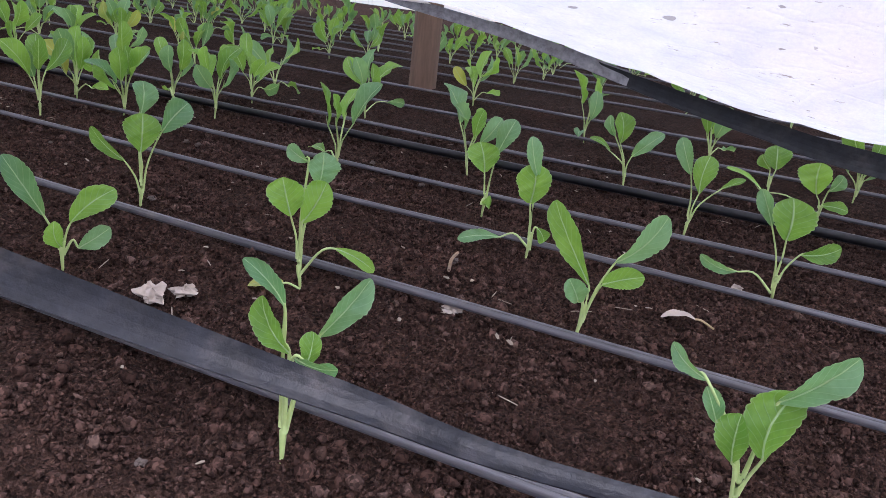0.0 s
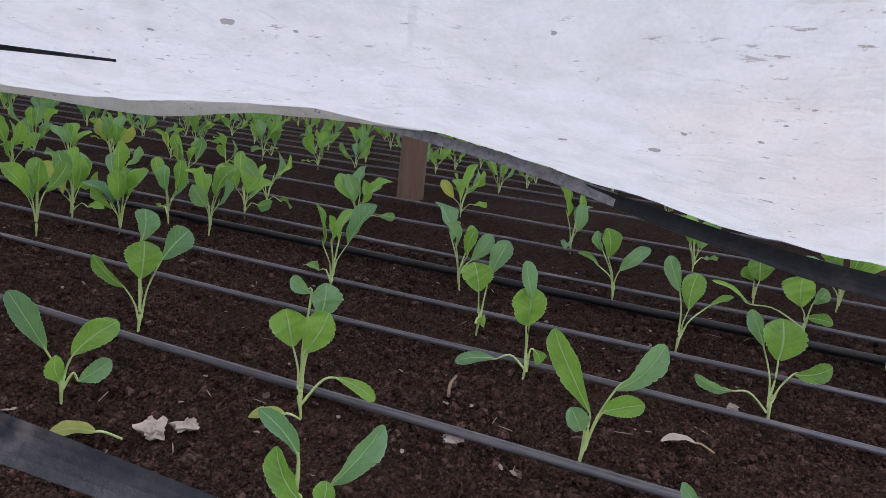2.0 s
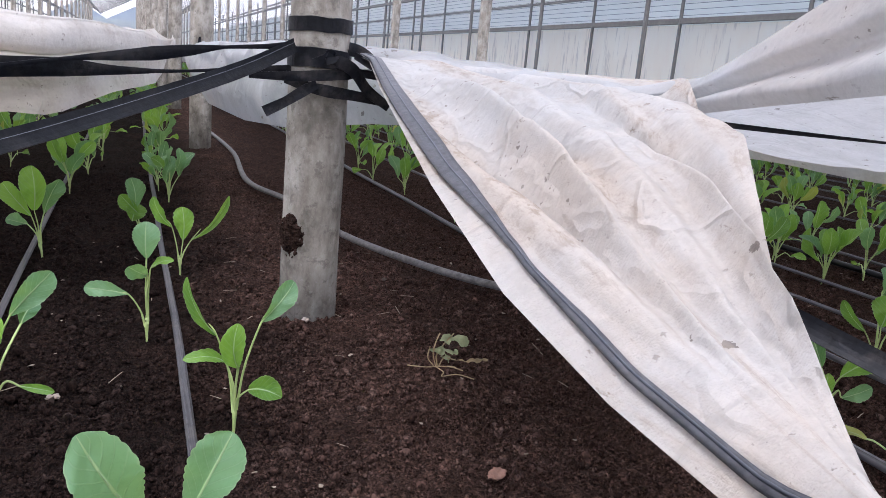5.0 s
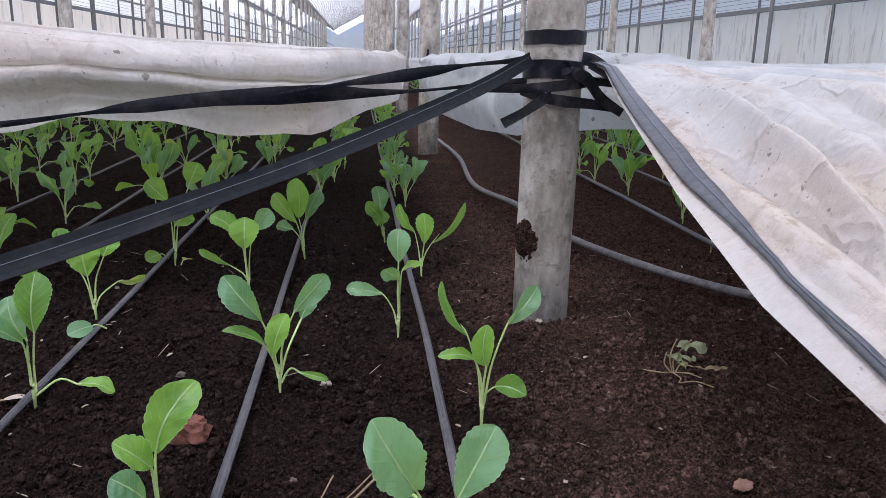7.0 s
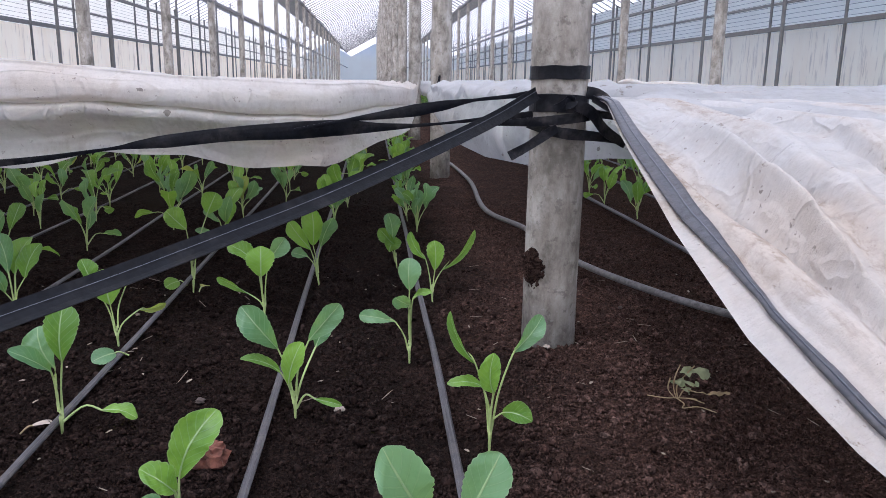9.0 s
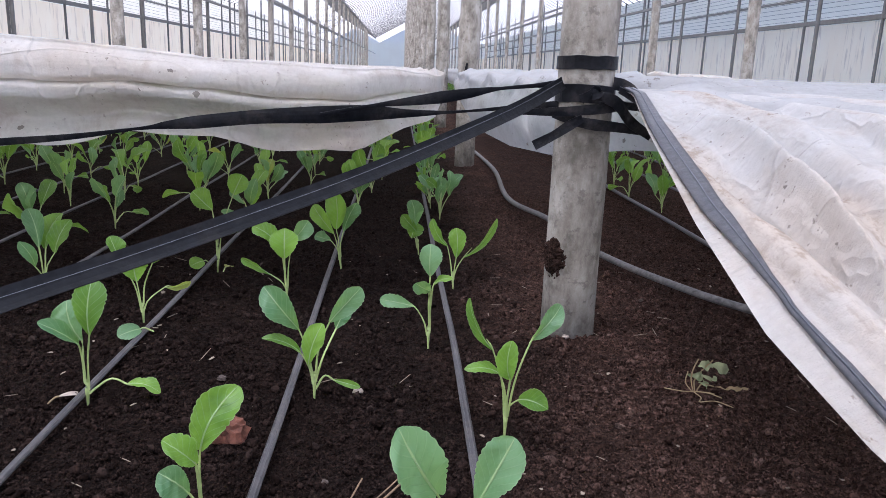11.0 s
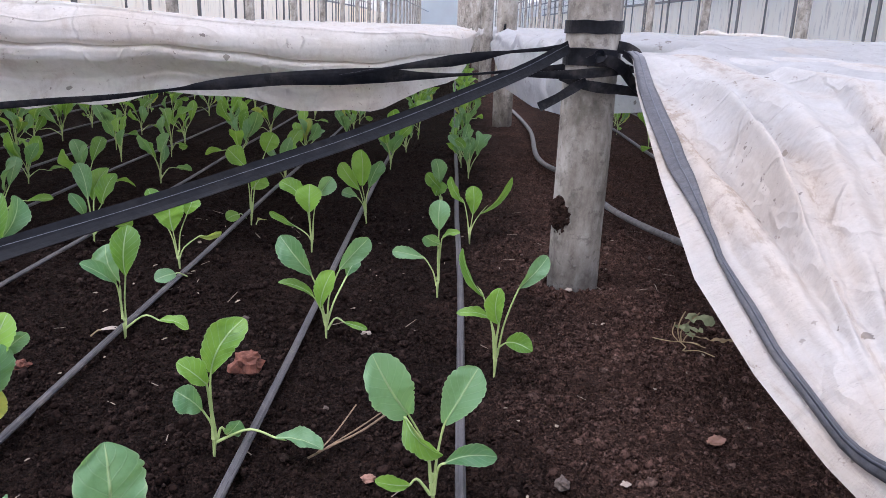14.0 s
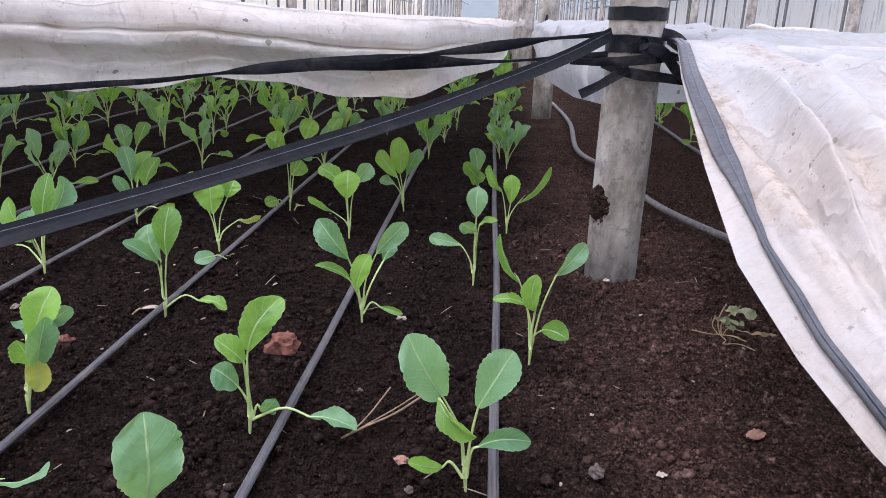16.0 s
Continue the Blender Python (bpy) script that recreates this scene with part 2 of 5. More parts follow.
def tape_material(name, color, dust, gloss=0.3, rough=0.38, stretch=(1, 1, 1), pale=1.15):
    m, nt, b = material(name)
    v = coords(nt)
    f, big = noise_tex(nt, coords(nt, stretch), 90.0, 5, 0.7), noise_tex(nt, v, 7.0, 4, 0.6)
    c = ramp(nt, f, [(0.3, tuple(x * 0.4 for x in color)), (0.7, tuple(x * pale for x in color))])
    d = math_node(nt, "MULTIPLY", ramp(nt, big, [(0.45, (0, 0, 0)), (0.65, (1, 1, 1))]), ramp(nt, noise_tex(nt, v, 38.0, 5, 0.7), [(0.45, (0, 0, 0)), (0.68, (1, 1, 1))]))
    c = mix(nt, math_node(nt, "MULTIPLY", d, dust), c, (0.16, 0.14, 0.125))
    nt.links.new(c, b.inputs["Base Color"])
    b.inputs["Roughness"].default_value = rough
    b.inputs["Specular IOR Level"].default_value = gloss
    bump(nt, b, math_node(nt, "ADD", f, math_node(nt, "MULTIPLY", big, 2.0)), 0.35, 0.002)
    return m


def leaf_material(name, light, dark):
    m, nt, b = material(name)
    uv = nt.nodes.new("ShaderNodeUVMap").outputs[0]
    sep = nt.nodes.new("ShaderNodeSeparateXYZ")
    nt.links.new(uv, sep.inputs[0])
    u, w = sep.outputs[0], sep.outputs[1]
    off = math_node(nt, "ABSOLUTE", math_node(nt, "SUBTRACT", u, 0.5))
    mid = ramp(nt, math_node(nt, "MULTIPLY", off, math_node(nt, "ADD", w, 0.35)), [(0.010, (1, 1, 1)), (0.030, (0, 0, 0))])
    rim = ramp(nt, off, [(0.462, (0, 0, 0)), (0.495, (1, 1, 1))])
    side = math_node(nt, "FRACT", math_node(nt, "SUBTRACT", math_node(nt, "MULTIPLY", w, 7.0), math_node(nt, "MULTIPLY", off, 5.0)))
    vein = ramp(nt, math_node(nt, "ABSOLUTE", math_node(nt, "SUBTRACT", side, 0.5)), [(0.02, (1, 1, 1)), (0.09, (0, 0, 0))])
    rnd = nt.nodes.new("ShaderNodeObjectInfo").outputs["Random"]
    n = math_node(nt, "ADD", math_node(nt, "MULTIPLY", noise_tex(nt, coords(nt), 38.0, 3), 0.65), math_node(nt, "MULTIPLY", noise_tex(nt, coords(nt), 260.0, 4, 0.7), 0.35))
    c = ramp(nt, math_node(nt, "ADD", math_node(nt, "MULTIPLY", n, 0.7), math_node(nt, "MULTIPLY", rnd, 0.3)), [(0.34, dark), (0.62, light)])
    c = mix(nt, math_node(nt, "MULTIPLY", mid, 0.8), c, (0.46, 0.60, 0.30))
    c = mix(nt, math_node(nt, "MULTIPLY", vein, 0.28), c, (0.33, 0.48, 0.26))
    c = mix(nt, math_node(nt, "MULTIPLY", rim, 0.4), c, (0.42, 0.52, 0.30))
    nt.links.new(c, b.inputs["Base Color"])
    b.inputs["Roughness"].default_value = 0.44
    b.inputs["Specular IOR Level"].default_value = 0.5
    h = math_node(nt, "SUBTRACT", math_node(nt, "MULTIPLY", n, 0.4), math_node(nt, "ADD", mid, math_node(nt, "MULTIPLY", vein, 0.35)))
    bp = bump(nt, b, h, 0.35, 0.0018)
    tr = nt.nodes.new("ShaderNodeBsdfTranslucent")
    nt.links.new(mix(nt, 0.45, c, (0.46, 0.72, 0.09)), tr.inputs["Color"])
    nt.links.new(bp.outputs[0], tr.inputs["Normal"])
    ms = node(nt, "ShaderNodeMixShader", Fac=0.42)
    nt.links.new(b.outputs[0], ms.inputs[1])
    nt.links.new(tr.outputs[0], ms.inputs[2])
    nt.links.new(ms.outputs[0], nt.nodes["Material Output"].inputs["Surface"])
    return m


def film_material():
    m, nt, b = material("greenhouse_film")
    v = coords(nt)
    c = ramp(nt, noise_tex(nt, v, 1.2, 4), [(0.35, (0.94, 0.90, 0.81)), (0.7, (0.98, 0.95, 0.86))])
    nt.links.new(c, b.inputs["Base Color"])
    b.inputs["Roughness"].default_value = 0.5
    tr = nt.nodes.new("ShaderNodeBsdfTranslucent")
    nt.links.new(c, tr.inputs["Color"])
    ms = node(nt, "ShaderNodeMixShader", Fac=0.95)
    nt.links.new(b.outputs[0], ms.inputs[1])
    nt.links.new(tr.outputs[0], ms.inputs[2])
    nt.links.new(ms.outputs[0], nt.nodes["Material Output"].inputs["Surface"])
    return m


def skirt_material():
    m, nt, b = material("stained_skirt_film")
    c = ramp(nt, noise_tex(nt, coords(nt, (1, 1.5, 0.5)), 2.0, 5), [(0.3, (0.95, 0.81, 0.60)), (0.65, (0.98, 0.87, 0.67))])
    drip = ramp(nt, noise_tex(nt, coords(nt, (1, 7, 0.9)), 1.6, 5, 0.6), [(0.56, (0, 0, 0)), (0.66, (1, 1, 1))])
    c = mix(nt, math_node(nt, "MULTIPLY", drip, 0.45), c, (0.42, 0.32, 0.23))
    nt.links.new(c, b.inputs["Base Color"])
    b.inputs["Roughness"].default_value = 0.6
    tr = nt.nodes.new("ShaderNodeBsdfTranslucent")
    nt.links.new(c, tr.inputs["Color"])
    ms = node(nt, "ShaderNodeMixShader", Fac=0.75)
    nt.links.new(b.outputs[0], ms.inputs[1])
    nt.links.new(tr.outputs[0], ms.inputs[2])
    nt.links.new(ms.outputs[0], nt.nodes["Material Output"].inputs["Surface"])
    return m


CRUMB = crumb_material()
FLEECE_HEM = fleece_material("soiled_fleece", 1.0, pores=0.14)
FLEECE_FLAP = fleece_material("soiled_flap", 0.8, True)
SOIL, FLEECE, CONCRETE, FILM = soil_material(), fleece_material(pores=0.16), concrete_material(), film_material()
WOOD = plain_material("brown_wood", (0.20, 0.125, 0.085), 0.85, 0.55, 60.0, 0.5, (1, 1, 0.12))
DRIP = tape_material("grey_drip_tape", (0.105, 0.100, 0.110), 0.6, 0.5, 0.42, (2.5, 0.06, 2.5))
DRIP_DARK = tape_material("dark_drip_tape", (0.045, 0.0435, 0.046), 0.9, 0.2, 0.5, (3.5, 0.05, 3.5), 2.8)
SEAM = tape_material("dusty_seam", (0.105, 0.10, 0.105), 0.5, 0.2, 0.5)
PIPE = tape_material("black_pipe", (0.008, 0.008, 0.010), 0.06)
STRAP = tape_material("black_strap", (0.010, 0.0105, 0.0135), 0.5, 0.13, 0.34, (1, 1, 1), 1.5)
HEM_PALE = tape_material("pale_grey_strap", (0.17, 0.166, 0.175), 0.3, 0.3, 0.45)
HEM = tape_material("grey_strap", (0.070, 0.071, 0.082), 0.25, 0.4, 0.4)
LEAF = leaf_material("leaf_green", (0.225, 0.43, 0.055), (0.085, 0.215, 0.026))
LEAF_PALE = leaf_material("leaf_pale", (0.185, 0.355, 0.17), (0.08, 0.21, 0.092))
LEAF_YELLOW = leaf_material("leaf_yellow", (0.50, 0.48, 0.09), (0.27, 0.32, 0.07))
STALK = plain_material("pale_stalk", (0.46, 0.58, 0.22), 0.45, 0.8, 60.0, 0.2)
RIB = plain_material("pale_midrib", (0.40, 0.56, 0.26), 0.45, 0.85, 60.0, 0.2)
DRY = plain_material("dry_stem", (0.42, 0.31, 0.17), 0.8, 0.6, 60.0, 0.4)
DRYLEAF = plain_material("dry_leaf", (0.40, 0.44, 0.24), 0.8, 0.6, 60.0, 0.6)
PAPER = plain_material("pale_dry_leaf", (0.46, 0.385, 0.325), 0.85, 0.7, 60.0, 0.5)
LITTER = plain_material("straw_bits", (0.36, 0.29, 0.22), 0.85, 0.5, 40.0, 0.3)
BLACK_HOSE = tape_material("black_hose", (0.010, 0.011, 0.014), 0.14, 0.12, 0.34)
HOSE = tape_material("pale_hose", (0.20, 0.19, 0.185), 0.4, 0.3, 0.5)
BRICK = plain_material("red_stone", (0.24, 0.088, 0.056), 0.9, 0.25, 90.0, 0.9)
TWIG = plain_material("brown_twig", (0.30, 0.20, 0.125), 0.85, 0.5, 90.0, 0.5)
CHIP = plain_material("reddish_chip", (0.40, 0.22, 0.16), 0.85, 0.5, 80.0, 0.5)
PEBBLE = plain_material("grey_pebble", (0.125, 0.095, 0.08), 0.9, 0.6, 70.0, 0.6)
STEEL = plain_material("grey_steel", (0.18, 0.175, 0.165), 0.6, 0.6, 14.0, 0.3, (1, 1, 1), 0.3)
SKIRT = skirt_material()
PRINT = plain_material("pale_print", (0.15, 0.16, 0.185), 0.6, 0.7, 60.0, 0.2)
BLUE = plain_material("blue_twine", (0.02, 0.16, 0.50), 0.6, 0.6, 60.0, 0.3)


# ------------------------------------------------------------ mesh helpers
def put(name, verts, faces, mat, parent=None, smooth=True, uvs=None, label=""):
    me = bpy.data.meshes.new(name)
    me.from_pydata([tuple(map(float, v)) for v in verts], [], faces)
    me.materials.append(mat)
    if smooth:
        me.polygons.foreach_set("use_smooth", [True] * len(me.polygons))
    if uvs is not None:
        layer = me.uv_layers.new(name="UVMap")
        idx = np.empty(len(me.loops), dtype=np.int32)
        me.loops.foreach_get("vertex_index", idx)
        layer.data.foreach_set("uv", np.asarray(uvs, dtype=np.float32)[idx].ravel())
    me.update()
    ob = new(name, me)
    if parent is not None:
        ob.parent = parent
    if label:
        ob["label"] = label
    return ob


def thing(name, place, label, category, group="", kind="", turn=0.0):
    ob = new(name)
    ob.empty_display_size = 0.05
    ob.matrix_world = Matrix.Translation(place) @ Matrix.Rotation(turn, 4, "Z")
    return tagged(ob, label, category, group, kind)


def grid_faces(n, m, close=False):
    f = []
    for i in range(n - 1):
        for j in range(m - 1 + (1 if close else 0)):
            k = (j + 1) % m
            f.append((i * m + j, i * m + k, (i + 1) * m + k, (i + 1) * m + j))
    return f


def smooth_line(points, n):
    """n points along a smooth curve through the points."""
    p = np.array(points, float)
    p = np.vstack([2 * p[0] - p[1], p, 2 * p[-1] - p[-2]])
    out = []
    for s in np.linspace(0, len(points) - 1 - 1e-6, n):
        i = int(s)
        t = s - i
        a, b, c, d = p[i], p[i + 1], p[i + 2], p[i + 3]
        out.append(0.5 * (2 * b + (c - a) * t + (2 * a - 5 * b + 4 * c - d) * t ** 2 + (3 * b - a - 3 * c + d) * t ** 3))
    return np.array(out)


def frames_along(line):
    d = np.gradient(line, axis=0)
    d /= np.linalg.norm(d, axis=1)[:, None] + 1e-12
    side = np.cross(d, (0, 0, 1.0))
    side /= np.linalg.norm(side, axis=1)[:, None] + 1e-9
    return d, side, np.cross(side, d)


def tube_mesh(points, rx, rz=None, n=60, ring=10, ends=True):
    """A tube along a curve; rx and rz are half width and half height, numbers or one per step."""
    line = smooth_line(points, n)
    _, side, up = frames_along(line)
    rz = rx if rz is None else rz
    rx, rz = np.broadcast_to(rx, n), np.broadcast_to(rz, n)
    v = []
    for i in range(n):
        for k in range(ring):
            a = 2 * math.pi * k / ring
            v.append(line[i] + side[i] * rx[i] * math.cos(a) + up[i] * rz[i] * math.sin(a))
    f = grid_faces(n, ring, True)
    if ends:
        f += [tuple(range(ring)), tuple((n - 1) * ring + k for k in reversed(range(ring)))]
    return v, f


def ribbon_mesh(points, widths, twists, n=70, thick=0.0015, curl=0.15):
    """A flat strap along a curve: width and twist (degrees from level) at each of the points."""
    line = smooth_line(points, n)
    _, side, up = frames_along(line)
    s = np.linspace(0, 1, n)
    k = np.linspace(0, 1, len(points))
    w, tw = np.interp(s, k, widths), np.radians(np.interp(s, k, twists))
    v = []
    for i in range(n):
        a = side[i] * math.cos(tw[i]) + up[i] * math.sin(tw[i])
        b = np.cross(a, np.cross(side[i], up[i]))
        for q in (-1, -0.5, 0, 0.5, 1):
            v.append(line[i] + a * q * w[i] / 2 + b * (thick + curl * w[i] * (1 - q * q) * 0.5))
        for q in (1, 0.5, 0, -0.5, -1):
            v.append(line[i] + a * q * w[i] / 2 + b * (-thick + curl * w[i] * (1 - q * q) * 0.5))
    f = grid_faces(n, 10, True) + [tuple(range(10)), tuple((n - 1) * 10 + k for k in reversed(range(10)))]
    return v, f


def fbm(x, y, z=0.0, octaves=4):
    return noise.fractal((x, y, z), 0.9, 2.0, octaves)


# ------------------------------------------------------------ the soil
TAPES_LEFT = [-0.199, -0.415, -0.657, -0.905, -1.135, -1.36, -1.60, -1.84, -2.08, -2.5, -2.74, -2.98, -3.22, -3.46, -3.70]
TAPES_RIGHT = [0.476, 0.72, 0.954, 1.13, 1.46, 1.735, 2.03, 2.44, 2.68, 2.92, 3.16, 3.40, 3.64, 3.88]
MAIN_PIPE = 1.332


def ground_height(x, y):
    h = 0.007 * noise.noise((x * 2.3, y * 2.3, 1.0)) + 0.0085 * noise.noise((x * 9, y * 9, 4.0))
    return h + 0.006 * max(-0.4, noise.fractal((x * 30, y * 30, 7.0), 0.7, 2.2, 3)) - 0.005


def crumbly(x, y):
    """The ground with its rounded crumbs, about one and about half a centimetre wide."""
    wx, wy = x + 0.004 * noise.noise((x * 60, y * 60, 1)), y + 0.004 * noise.noise((x * 60, y * 60, 9))
    a = noise.voronoi((wx * 62, wy * 62, 0.3))[0]
    b = noise.voronoi((wx * 125, wy * 125, 2.3))[0]
    k = max(0.0, noise.noise((x * 11, y * 11, 3.0)) - 0.05)
    return ground_height(x, y) + 0.022 * k * min(0.6, a[1] - a[0]) + 0.006 * min(0.5, a[1] - a[0]) + 0.007 * min(0.5, b[1] - b[0]) + 0.004 * noise.noise((x * 95, y * 95, 5.0)) - 0.0055


def soil():
    xs = np.concatenate([np.linspace(-14, -1.65, 40), np.arange(-1.6, -0.86, 0.012), np.arange(-0.85, 1.45, 0.0072), np.arange(1.455, 2.2, 0.012), np.linspace(2.25, 14, 40)])
    ys = np.concatenate([np.linspace(-4, 0.02, 30), np.arange(0.03, 1.45, 0.0072), np.arange(1.455, 2.6, 0.011), np.linspace(2.65, 6, 80), np.linspace(6.3, 75, 60)])
    v = [(x, y, crumbly(x, y) if -1.7 < x < 2.3 and -0.3 < y < 3 else ground_height(x, y)) for x in xs for y in ys]
    tagged(put("ground", v, grid_faces(len(xs), len(ys)), SOIL), "dark brown moist crumbly soil bed in a greenhouse", "soil", kind="structure")


soil()


def soil_crumbs():
    """Loose crumbs and clods of soil on the beds."""
    g = (1 + 5 ** 0.5) / 2
    ico = np.array([(-1, g, 0), (1, g, 0), (-1, -g, 0), (1, -g, 0), (0, -1, g), (0, 1, g), (0, -1, -g), (0, 1, -g), (g, 0, -1), (g, 0, 1), (-g, 0, -1), (-g, 0, 1)], float)
    ico /= np.linalg.norm(ico[0])
    tri = np.array([(0, 11, 5), (0, 5, 1), (0, 1, 7), (0, 7, 10), (0, 10, 11), (1, 5, 9), (5, 11, 4), (11, 10, 2), (10, 7, 6), (7, 1, 8), (3, 9, 4), (3, 4, 2), (3, 2, 6), (3, 6, 8), (3, 8, 9), (4, 9, 5), (2, 4, 11), (6, 2, 10), (8, 6, 7), (9, 8, 1)])
    octa = np.array([(1, 0, 0), (-1, 0, 0), (0, 1, 0), (0, -1, 0), (0, 0, 1), (0, 0, -1)], float)
    octa_tri = np.array([(0, 2, 4), (2, 1, 4), (1, 3, 4), (3, 0, 4), (2, 0, 5), (1, 2, 5), (3, 1, 5), (0, 3, 5)])
    r = np.random.RandomState(3)
    all_v, all_f, start = [], [], 0
    # shape, triangles, count, the stretch of ground, least radius, spread and how rare the big ones are
    sorts = ((ico, tri, 10000, (-1.0, 0.45, 0.22, 1.7), 0.0018, 0.0050, 3.6), (ico, tri, 10000, (0.38, 1.5, -0.05, 1.5), 0.0018, 0.0050, 3.6),
             (octa, octa_tri, 52000, (-0.8, 0.42, 0.25, 1.15), 0.0011, 0.0016, 1.6), (octa, octa_tri, 40000, (0.38, 1.35, -0.05, 0.95), 0.0011, 0.0016, 1.6),
             (octa, octa_tri, 26000, (-1.1, 1.5, 0.9, 2.7), 0.0016, 0.0028, 2.0))
    for shape, tris, n, (xa, xb, ya, yb), lo, spread, rare in sorts:
        m = len(shape)
        x = r.uniform(xa, xb, 2 * n)
        y = ya + (yb - ya) * r.uniform(0, 1, 2 * n) ** 1.25
        clump = np.array([noise.noise((a * 14, b * 14, 6.0)) for a, b in zip(x, y)])
        keep = np.argsort(-(clump + r.uniform(-0.7, 0.7, 2 * n)))[:n]
        x, y = x[keep], y[keep]
        size = lo + spread * r.uniform(0, 1, n) ** rare
        z = np.array([crumbly(a, b) for a, b in zip(x, y)])
        v = shape[None] * size[:, None, None] * r.uniform(0.55, 1.4, (n, m, 1)) * r.uniform(0.7, 1.3, (n, 1, 3))
        turn = r.uniform(0, 6.28, n)
        c, s_ = np.cos(turn)[:, None], np.sin(turn)[:, None]
        v = np.stack([v[:, :, 0] * c - v[:, :, 1] * s_, v[:, :, 0] * s_ + v[:, :, 1] * c, v[:, :, 2]], 2)
        v += np.stack([x, y, z + size * 0.3], 1)[:, None]
        all_v.append(v.reshape(-1, 3))
        all_f.append((tris[None] + start + m * np.arange(n)[:, None, None]).reshape(-1, 3))
        start += n * m
    v, f = np.concatenate(all_v), np.concatenate(all_f)
    ob = put("soil_crumbs", v.reshape(-1, 3).tolist(), f.tolist(), CRUMB)
    tagged(ob, "loose dark brown crumbs and clods of soil", "soil", kind="stuff")


soil_crumbs()


def soil_litter():
    """Tiny pale bits of straw and dry leaf scattered over the soil."""
    r = random.Random(21)
    v, f = [], []
    for k in range(420):
        x, y = r.uniform(-1.1, 1.6), 0.15 + 1.6 * r.random() ** 1.3
        a, tilt = r.uniform(0, 6.28), r.uniform(-0.3, 0.3)
        long = r.random() < 0.4
        l, w = (r.uniform(0.006, 0.016), 0.0006) if long else (r.uniform(0.0016, 0.0045), r.uniform(0.001, 0.0026))
        c, d = math.cos(a), math.sin(a)
        z, o = crumbly(x, y) + 0.0035, len(v)
        for p, q, h in ((-1, -0.7, 0), (-0.2, -1, 0.25), (1, -0.5, 0), (0.8, 0.8, 0.1), (0, 1, 0.3), (-0.9, 0.6, 0)):
            for up in (0.0, 0.0005):
                v.append((x + c * p * l - d * q * w, y + d * p * l + c * q * w, z + tilt * p * l + h * w + up))
        f += [tuple(o + 2 * i + 1 for i in range(6)), tuple(o + 2 * i for i in reversed(range(6)))]
        f += [(o + 2 * i, o + 2 * ((i + 1) % 6), o + 2 * ((i + 1) % 6) + 1, o + 2 * i + 1) for i in range(6)]
    tagged(put("soil_litter", v, f, LITTER, smooth=False), "tiny pale bits of straw and dry leaf on the soil", "litter", kind="stuff")


soil_litter()


def lerp(y, *pairs):
    return float(np.interp(y, [p[0] for p in pairs], [p[1] for p in pairs]))


def edge_of(y):
    return (lerp(y, (-0.6, 1.28), (0.07, 1.28), (0.27, 1.27), (0.45, 1.2), (0.8, 1.03), (1.2, 0.93), (1.6, 0.8), (2.4, 0.9), (3, 1.1)),
            lerp(y, (-0.6, 0.14), (0.07, 0.16), (0.27, 0.19), (0.45, 0.235), (0.6, 0.268), (0.8, 0.292), (1.0, 0.28), (1.2, 0.27), (1.6, 0.29), (2.4, 0.30), (3, 0.32)))


def wrinkle(x, y, seed):
    """Sharp low creases of the cloth."""
    a = 1.0 - abs(noise.noise((x * 4.5, y * 7.5, seed)))
    b = 1.0 - abs(noise.noise((x * 12, y * 9, seed + 3)))
    return 0.008 * (a ** 5 - 0.3) + 0.004 * (b ** 4 - 0.3)


